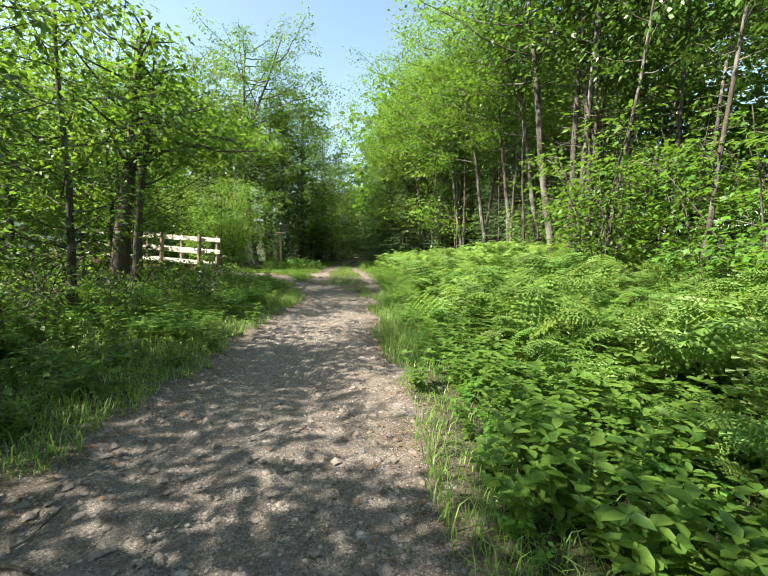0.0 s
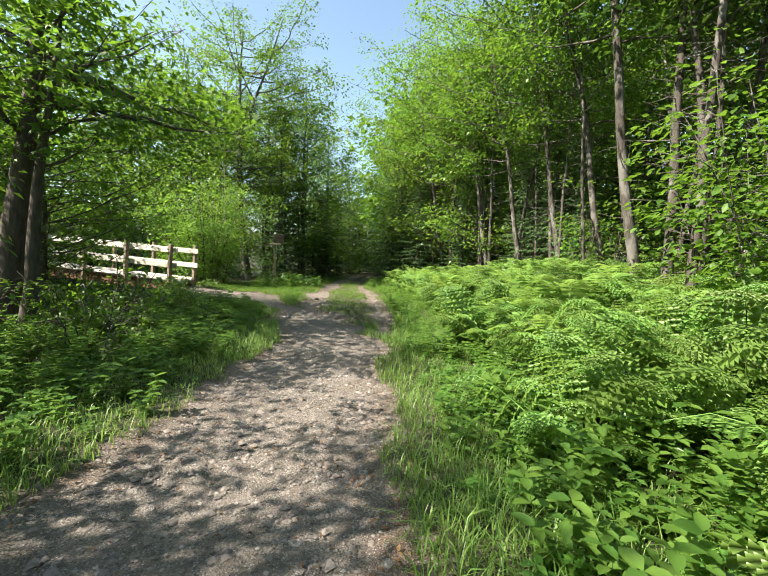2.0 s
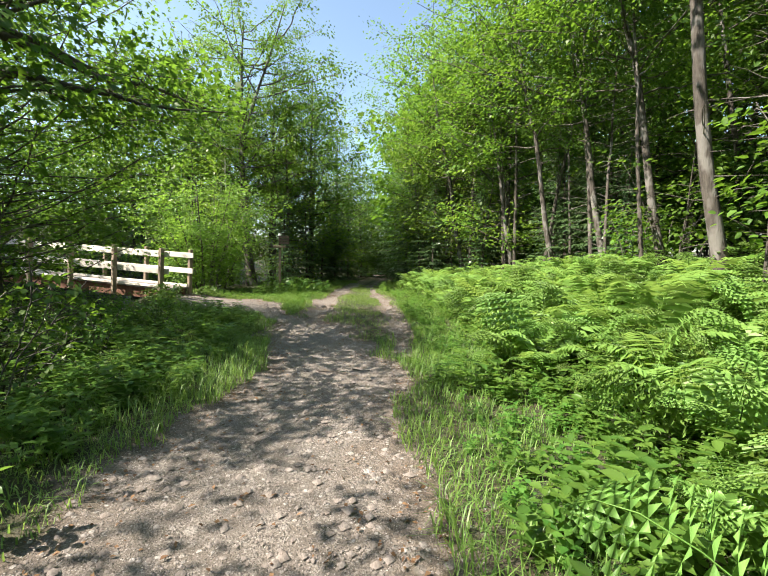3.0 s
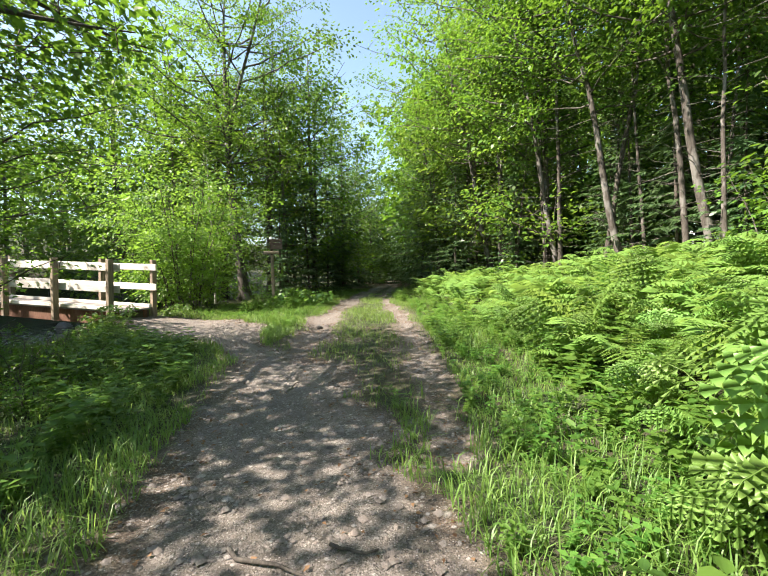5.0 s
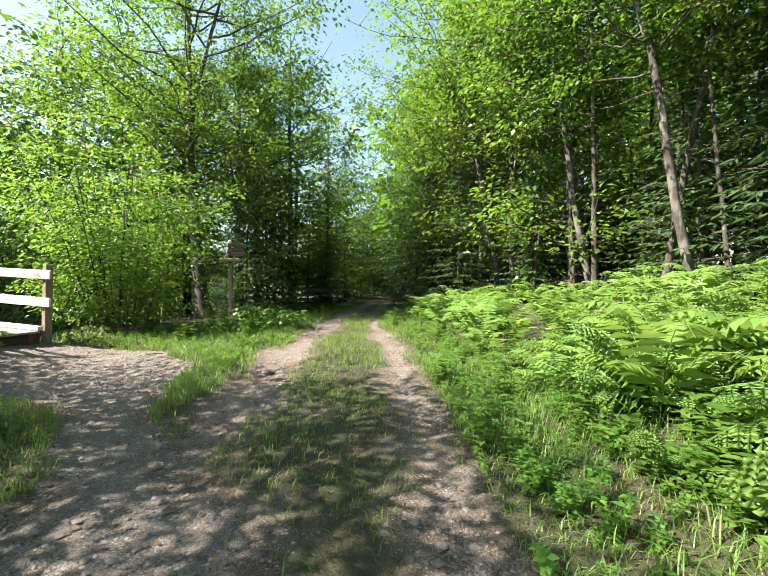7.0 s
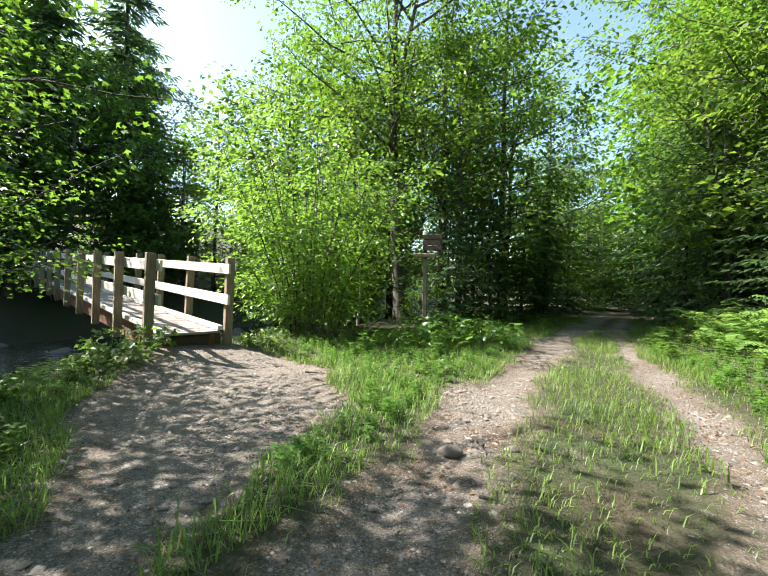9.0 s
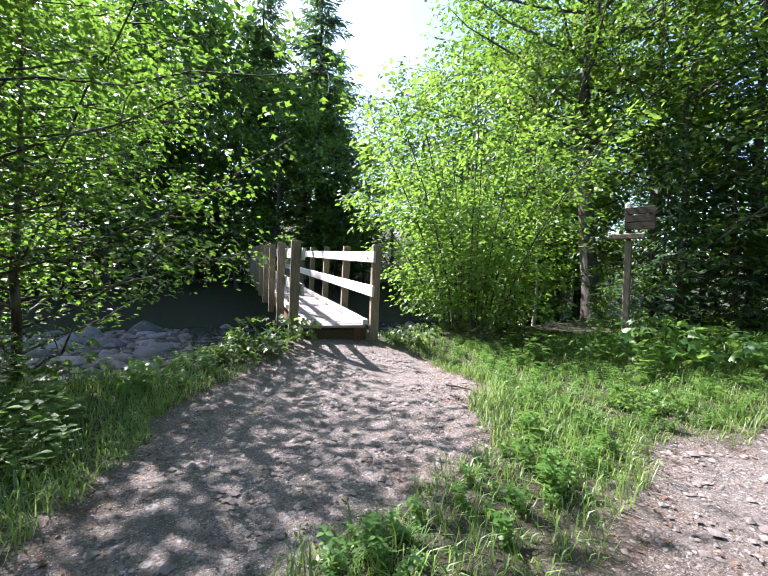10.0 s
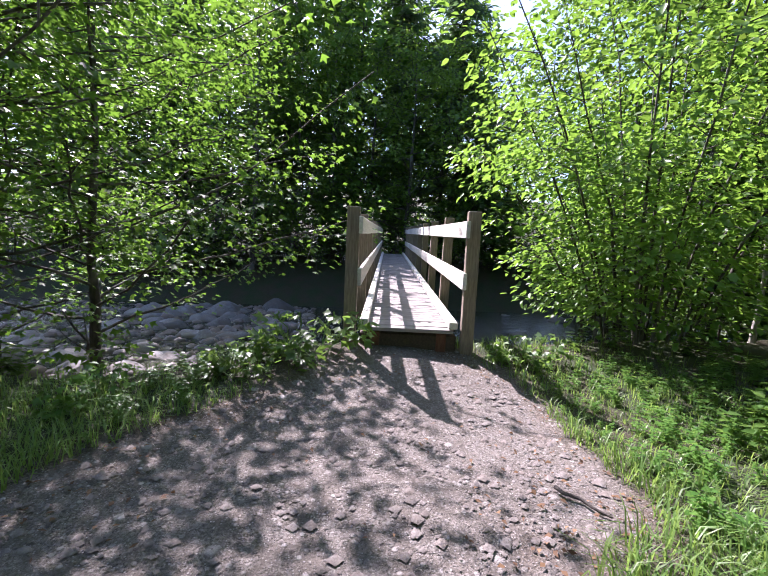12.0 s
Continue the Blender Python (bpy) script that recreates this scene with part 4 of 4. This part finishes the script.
scattered("low_greenery", WEEDS, verge_spots(1250, rng, carpet), rng, WEED, "thick low greenery under the ferns", "weeds", 0.7, 1.25)
def wedge(x, y):
    return -10.0 < x < -4.9 and 16.5 < y < 26 and clear(x, y, 0.05)


def right_edge(x, y):
    return 0.0 < x - float(right_x(y)) < 1.5 and 1.0 < y < 26


scattered("wedge_greenery", TINY, verge_spots(1300, rng, wedge), rng, WEED, "small sunlit weeds between the apron and the track", "weeds", 0.25, 0.6)
scattered("edge_greenery", TINY, verge_spots(700, rng, right_edge), rng, WEED, "small leafy weeds along the track edge", "weeds", 0.35, 0.8)
scattered("bank_greenery", TINY, verge_spots(900, rng, shade_carpet), rng, WEED, "thick low greenery on the shaded bank", "weeds", 0.7, 1.3)


def grass_field(name, n, box, test, tall, label, rng):
    x, y = rng.uniform(box[0], box[1], n), rng.uniform(box[2], box[3], n)
    keep = rng.random(n) < test(x, y)
    x, y = x[keep], y[keep]
    m = len(x)
    z = land(x, y) - 0.02
    h = tall * rng.uniform(0.3, 1.2, m) ** 1.5 * (0.75 + 0.4 * wave(x, y, 2.0, 9))
    a, bend = rng.uniform(0, 6.28, m), rng.uniform(0.3, 1.25, m)
    o = np.stack([np.cos(a), np.sin(a), 0 * a], -1)
    s = np.stack([-o[:, 1], o[:, 0], 0 * a], -1) * rng.uniform(0.0025, 0.0055, m)[:, None]
    p0 = np.stack([x, y, z], -1)
    p1 = p0 + o * (h * bend * 0.3)[:, None] + np.stack([0 * h, 0 * h, h * 0.6], -1)
    p2 = p0 + o * (h * bend)[:, None] + np.stack([0 * h, 0 * h, h * (1 - bend * 0.35)], -1)
    v = np.stack([p0 - s, p0 + s, p1 + s * 0.8, p1 - s * 0.8, p2], 1).reshape(-1, 3)
    base = np.arange(m)[:, None] * 5
    me = mesh_np(name, v, base + [0, 1, 2, 3], base + [3, 2, 4])
    me.materials.append(GRASS)
    return tagged(new(name, me), label, "grass", kind="stuff")


def verge_density(x, y):
    d = -bare(x, y)
    left_bank = x < bank_x(y) + 0.2
    return np.where((d > -0.12) & ~left_bank & (x < edge_x(y) - 0.3) & ~((y > 12.5) & (x < right_x(y) - 0.05) & (x > np.interp(y, [12, 16, 40], [-4.2, -4.6, -6.5]))), np.clip(1.25 - d * 0.4, 0.06, 1.0) * (0.75 + 0.25 * wave(x, y, 1.1, 3)), 0.0)


def strip_density(x, y):
    d = -bare(x, y)
    return np.where((d > -0.1) & (x < right_x(y) + 0.6) & (x > np.interp(y, [12, 60], [-9.5, -11.0])), np.clip(smooth(17.0, 22.0, y) * 0.4 + 0.5 * wave(x, y, 2.6, 6) + 0.45, 0.04, 1.0), 0.0)


grass_field("verge_grass", 320000, (-9, 3, 0, 20), verge_density, 0.25, "green grass tufts along the track", np.random.default_rng(21))
grass_field("strip_grass", 130000, (-9.5, -1.5, 12, 30), strip_density, 0.16, "sunlit grass between the wheel ruts", np.random.default_rng(22))
grass_field("far_grass", 90000, (-11, 2, 19, 36), verge_density, 0.24, "long grass along the far verge", np.random.default_rng(23))


# ---- the footbridge ----
DECK_Z = 0.43
bridge = tagged(new("footbridge"), "weathered wooden footbridge with post and board railings over a stream", "bridge")
bridge.matrix_basis = Matrix.Translation((-10.1, 18.95, 0)) @ pose(0, 0, 0, 0, 0, 173.0) @ pose(0, 0, 0, 0, -3.3, 0)
WIDE, N_POST, LONG = 1.06, 9, 16.6
plank = beam((0.135, WIDE, 0.045), 0.005)
for k in range(int(LONG / 0.145)):
    part("plank", plank, DECKWOOD, bridge, at=pose(0.07 + k * 0.145, rng.normal(0, 0.006), DECK_Z - 0.022 + rng.normal(0, 0.002), 0, 0, rng.normal(0, 0.25)))
girder = beam((LONG, 0.12, 0.36), 0.01)
for sy in (-0.4, 0.4):
    part("girder", girder, STEEL, bridge, "rust-brown stringer under the deck", pose(LONG / 2 + 0.05, sy, DECK_Z - 0.24))
kerb = beam((LONG, 0.1, 0.09), 0.01)
for sy in (-0.53, 0.53):
    part("kerb", kerb, RAILWOOD, bridge, "pale timber kerb along the deck edge", pose(LONG / 2, sy, DECK_Z + 0.05))
post_me = beam((0.11, 0.15, 1.75), 0.008)
rail_me = beam((2.02, 0.045, 0.19), 0.006)
for side in (-1, 1):
    for k in range(N_POST):
        part("post", post_me, TIMBER, bridge, "square weathered railing post", pose(0.06 + k * 2.02, side * 0.70, DECK_Z + 0.52, rng.normal(0, 0.4), rng.normal(0, 0.4), 0))
    for k in range(N_POST - 1):
        for z in (1.18, 0.6):
            part("rail", rail_me, RAILWOOD, bridge, "sun-bleached railing board", pose(0.85 + k * 2.02, side * 0.594, DECK_Z + z, rng.normal(0, 0.5), rng.normal(0, 0.15), 0))
part("sill", beam((0.3, 1.16, 0.4), 0.02), SIGNWOOD, bridge, "dark heavy timber sill at the bank", pose(0.22, 0, DECK_Z - 0.28))

# ---- the signpost ----
sign = tagged(new("signpost"), "slim wooden trail signpost with three brown boards and a white cap", "signpost")
sx, sy = -8.2, 23.95
sz = float(land(sx, sy))
sign.matrix_basis = pose(sx, sy, sz, 0, 0, 20)
part("post", beam((0.11, 0.11, 2.1), 0.01), TIMBER, sign, at=pose(0, 0, 1.0))
part("neck", beam((0.08, 0.08, 0.72), 0.01), SIGNWOOD, sign, at=pose(0, 0, 2.3))
part("cap", beam((0.11, 0.1, 0.13), 0.03), WHITE, sign, "white painted cap", pose(-0.02, 0, 2.7))
for z in (2.6, 2.46, 2.32):
    part("board", beam((0.48, 0.035, 0.125), 0.006), SIGNWOOD, sign, "dark brown trail board", pose(0.18, -0.06, z))
part("arrow_board", beam((0.6, 0.04, 0.11), 0.02), TIMBER, sign, "weathered grey arrow board", pose(-0.02, -0.065, 2.14))

# ---- stones in the stream and on the track ----
def boulder(seed, rough=0.22):
    rs = np.random.default_rng(seed)
    bm = bmesh.new()
    bmesh.ops.create_icosphere(bm, subdivisions=3, radius=1.0)
    off = rs.uniform(-50, 50, 3)
    flat = [Vector(v) for v in unit(rs.normal(0, 1, (6, 3)))]
    for v in bm.verts:
        k = 1 + rough * noise.noise(v.co * 1.3 + Vector(off)) + 0.06 * noise.noise(v.co * 4 + Vector(off))
        v.co *= k
        for f in flat:
            over = v.co.dot(f) - 0.72
            if over > 0:
                v.co -= f * over * 0.75
    me = bpy.data.meshes.new("boulder")
    bm.to_mesh(me)
    bm.free()
    me.polygons.foreach_set("use_smooth", np.ones(len(me.polygons), bool))
    me.materials.append(STONE)
    return me


ROCKS = [boulder(200 + i) for i in range(5)]
rs = np.random.default_rng(33)
spots = [(-22.5, 13.6, 0.75), (-21.0, 14.6, 0.5), (-19.5, 12.5, 0.45), (-18.0, 13.8, 0.4), (-22.0, 11.0, 0.6), (-17.0, 15.2, 0.35), (-24.0, 15.5, 0.8), (-20.5, 15.6, 0.45), (-15.5, 14.0, 0.4), (-13.6, 15.6, 0.5), (-12.9, 14.7, 0.35)]
spots += [(rs.uniform(-26, -13.0), rs.uniform(4, 34), rs.uniform(0.15, 0.5)) for _ in range(50)]
spots += [(rs.uniform(-24.5, -11.8), rs.uniform(9.5, 17.0), rs.uniform(0.18, 0.55)) for _ in range(95)]
for k, (x, y, s) in enumerate(spots):
    if 17.4 < y < 20.4 and x > -12:
        continue
    ob = tagged(new("boulder", ROCKS[k % 5]), "rounded grey river boulder in the stream bed", "boulder", "stream boulders")
    z = float(land(x, y))
    ob.matrix_basis = pose(x, y, max(z, -1.6) + s * 0.28, rs.uniform(-20, 20), rs.uniform(-20, 20), rs.uniform(0, 360)) @ Matrix.Diagonal((s * rs.uniform(0.9, 1.3), s, s * rs.uniform(0.55, 0.85), 1))


def cobbles(n, rng):
    """Fist to head sized stones that cover the stream bed."""
    bm = bmesh.new()
    bmesh.ops.create_icosphere(bm, subdivisions=2, radius=1.0)
    base = np.array([v.co[:] for v in bm.verts])
    faces = np.array([[v.index for v in f.verts] for f in bm.faces])
    bm.free()
    x, y = rng.uniform(-25, -11, n * 2), rng.uniform(5, 17.2, n * 2)
    keep = x < bank_x(y) - 0.9
    x, y = x[keep][:n], y[keep][:n]
    m = len(x)
    s = 0.05 + 0.16 * rng.random(m) ** 2.2
    bump = 1 + 0.16 * np.sin(base @ rng.normal(0, 2.2, (3, 40)) + rng.uniform(0, 6, 40)).T[rng.integers(0, 40, m)]
    a = rng.uniform(0, 6.28, m)
    v = base[None] * bump[:, :, None] * s[:, None, None] * np.stack([rng.uniform(0.9, 1.5, m), np.ones(m), rng.uniform(0.5, 0.85, m)], -1)[:, None]
    c, t = np.cos(a)[:, None], np.sin(a)[:, None]
    z = np.maximum(land(x, y), -1.45) + s * 0.25
    v = np.stack([v[:, :, 0] * c - v[:, :, 1] * t + x[:, None], v[:, :, 0] * t + v[:, :, 1] * c + y[:, None], v[:, :, 2] + z[:, None]], -1)
    me = mesh_np("cobbles", v.reshape(-1, 3), None, (np.arange(m)[:, None, None] * len(base) + faces).reshape(-1, 3), True)
    me.materials.append(COBBLE)
    tagged(new("cobbles", me), "brown and grey cobbles covering the stream bed", "cobbles", kind="stuff")


cobbles(1500, np.random.default_rng(46))
brown = ROCKS[1].copy()
brown.materials[0] = PEBBLE
for x, y, s in ((-4.38, 18.13, 0.1), (-3.99, 18.44, 0.06)):
    ob = tagged(new("stone", brown), "half-buried brown stone in the wheel track", "stone", "track stones")
    ob.matrix_basis = pose(x, y, float(land(x, y)) + s * 0.15, 5, 3, 30) @ Matrix.Diagonal((s, s * 0.7, s * 0.5, 1))


def pebbles(n, rng):
    x, y = rng.uniform(-10, 1.2, n * 3), rng.uniform(-0.5, 21, n * 3)
    keep = bare(x, y) > -0.05 - 0.5 * rng.random(len(x)) * (y > 12)
    x, y = x[keep][:n], y[keep][:n]
    m = len(x)
    s = 0.005 + 0.013 * rng.random(m) ** 3 + 0.03 * rng.random(m) ** 11
    octa = np.array([(1, 0, 0), (0, 1, 0), (-1, 0, 0), (0, -1, 0), (0, 0, 0.7), (0, 0, -0.5)])
    v = octa[None] * s[:, None, None] * rng.uniform(0.7, 1.3, (m, 6, 1)) + np.stack([x, y, land(x, y) - 0.03 + s * 0.2], -1)[:, None]
    f = np.array([(0, 1, 4), (1, 2, 4), (2, 3, 4), (3, 0, 4)])
    me = mesh_np("gravel", v.reshape(-1, 3), None, (np.arange(m)[:, None, None] * 6 + f).reshape(-1, 3))
    me.materials.append(PEBBLE)
    tagged(new("gravel", me), "loose grey-brown gravel on the track", "gravel", kind="stuff")


pebbles(30000, np.random.default_rng(44))


def litter(n, rng):
    x, y = rng.uniform(-10, 2, n * 5), rng.uniform(-1, 24, n * 5)
    d = bare(x, y)
    keep = (d > -0.45) & (rng.random(len(x)) < np.exp(-np.maximum(d, 0) * 2.6) * (0.55 + 0.45 * wave(x, y, 1.7, 12)))
    x, y = x[keep][:n], y[keep][:n]
    b = Build()
    p = np.stack([x, y, land(x, y) - 0.012], -1)
    d = rng.normal(0, 1, p.shape) * (1, 1, 0.15)
    b.leaves(p, d, np.array((0, 0, 1.0)) + rng.normal(0, 0.3, p.shape), rng.uniform(0.018, 0.05, len(p)), rng.uniform(0.01, 0.028, len(p)), 0.2)
    me = b.mesh("leaf_litter")
    me.materials.append(LITTER)
    tagged(new("leaf_litter", me), "scattered brown dead leaves on the track edge", "leaf litter", kind="stuff")


litter(24000, np.random.default_rng(45))


# ---- fallen sticks ----
def stick(x0, y0, x1, y1, r, label):
    n = 6
    u = np.linspace(0, 1, n)
    rq = np.random.default_rng(int(abs(x0 * 100)))
    dx, dy = x1 - x0, y1 - y0
    p = np.stack([dx * (u - 0.5), dy * (u - 0.5), 0 * u], -1) + rq.normal(0, 0.012, (n, 3)) * (1, 1, 0.2)
    b = Build()
    b.tube(p, np.linspace(r, r * 0.5, n), 6)
    me = b.mesh("stick", True)
    me.materials.append(BARK)
    ob = tagged(new("stick", me), label, "stick", "fallen sticks")
    cx, cy = (x0 + x1) / 2, (y0 + y1) / 2
    ob.matrix_basis = pose(cx, cy, float(land(cx, cy)) - 0.02 + r)


STICKS = [(-1.94, 1.52, -1.6, 1.5, 0.012), (-1.86, 1.62, -1.88, 1.95, 0.008), (-2.35, 10.63, -1.85, 10.52, 0.014), (-1.82, 10.73, -1.58, 10.73, 0.01), (-7.45, 19.36, -7.2, 19.5, 0.012),
          (-7.08, 19.83, -6.9, 19.86, 0.01), (-3.06, 13.13, -3.11, 13.5, 0.01), (-4.25, 18.45, -4.1, 18.2, 0.012), (-3.9, 17.6, -3.5, 17.75, 0.012)]
for a in STICKS:
    stick(*a, "thin dry fallen stick lying on the gravel")
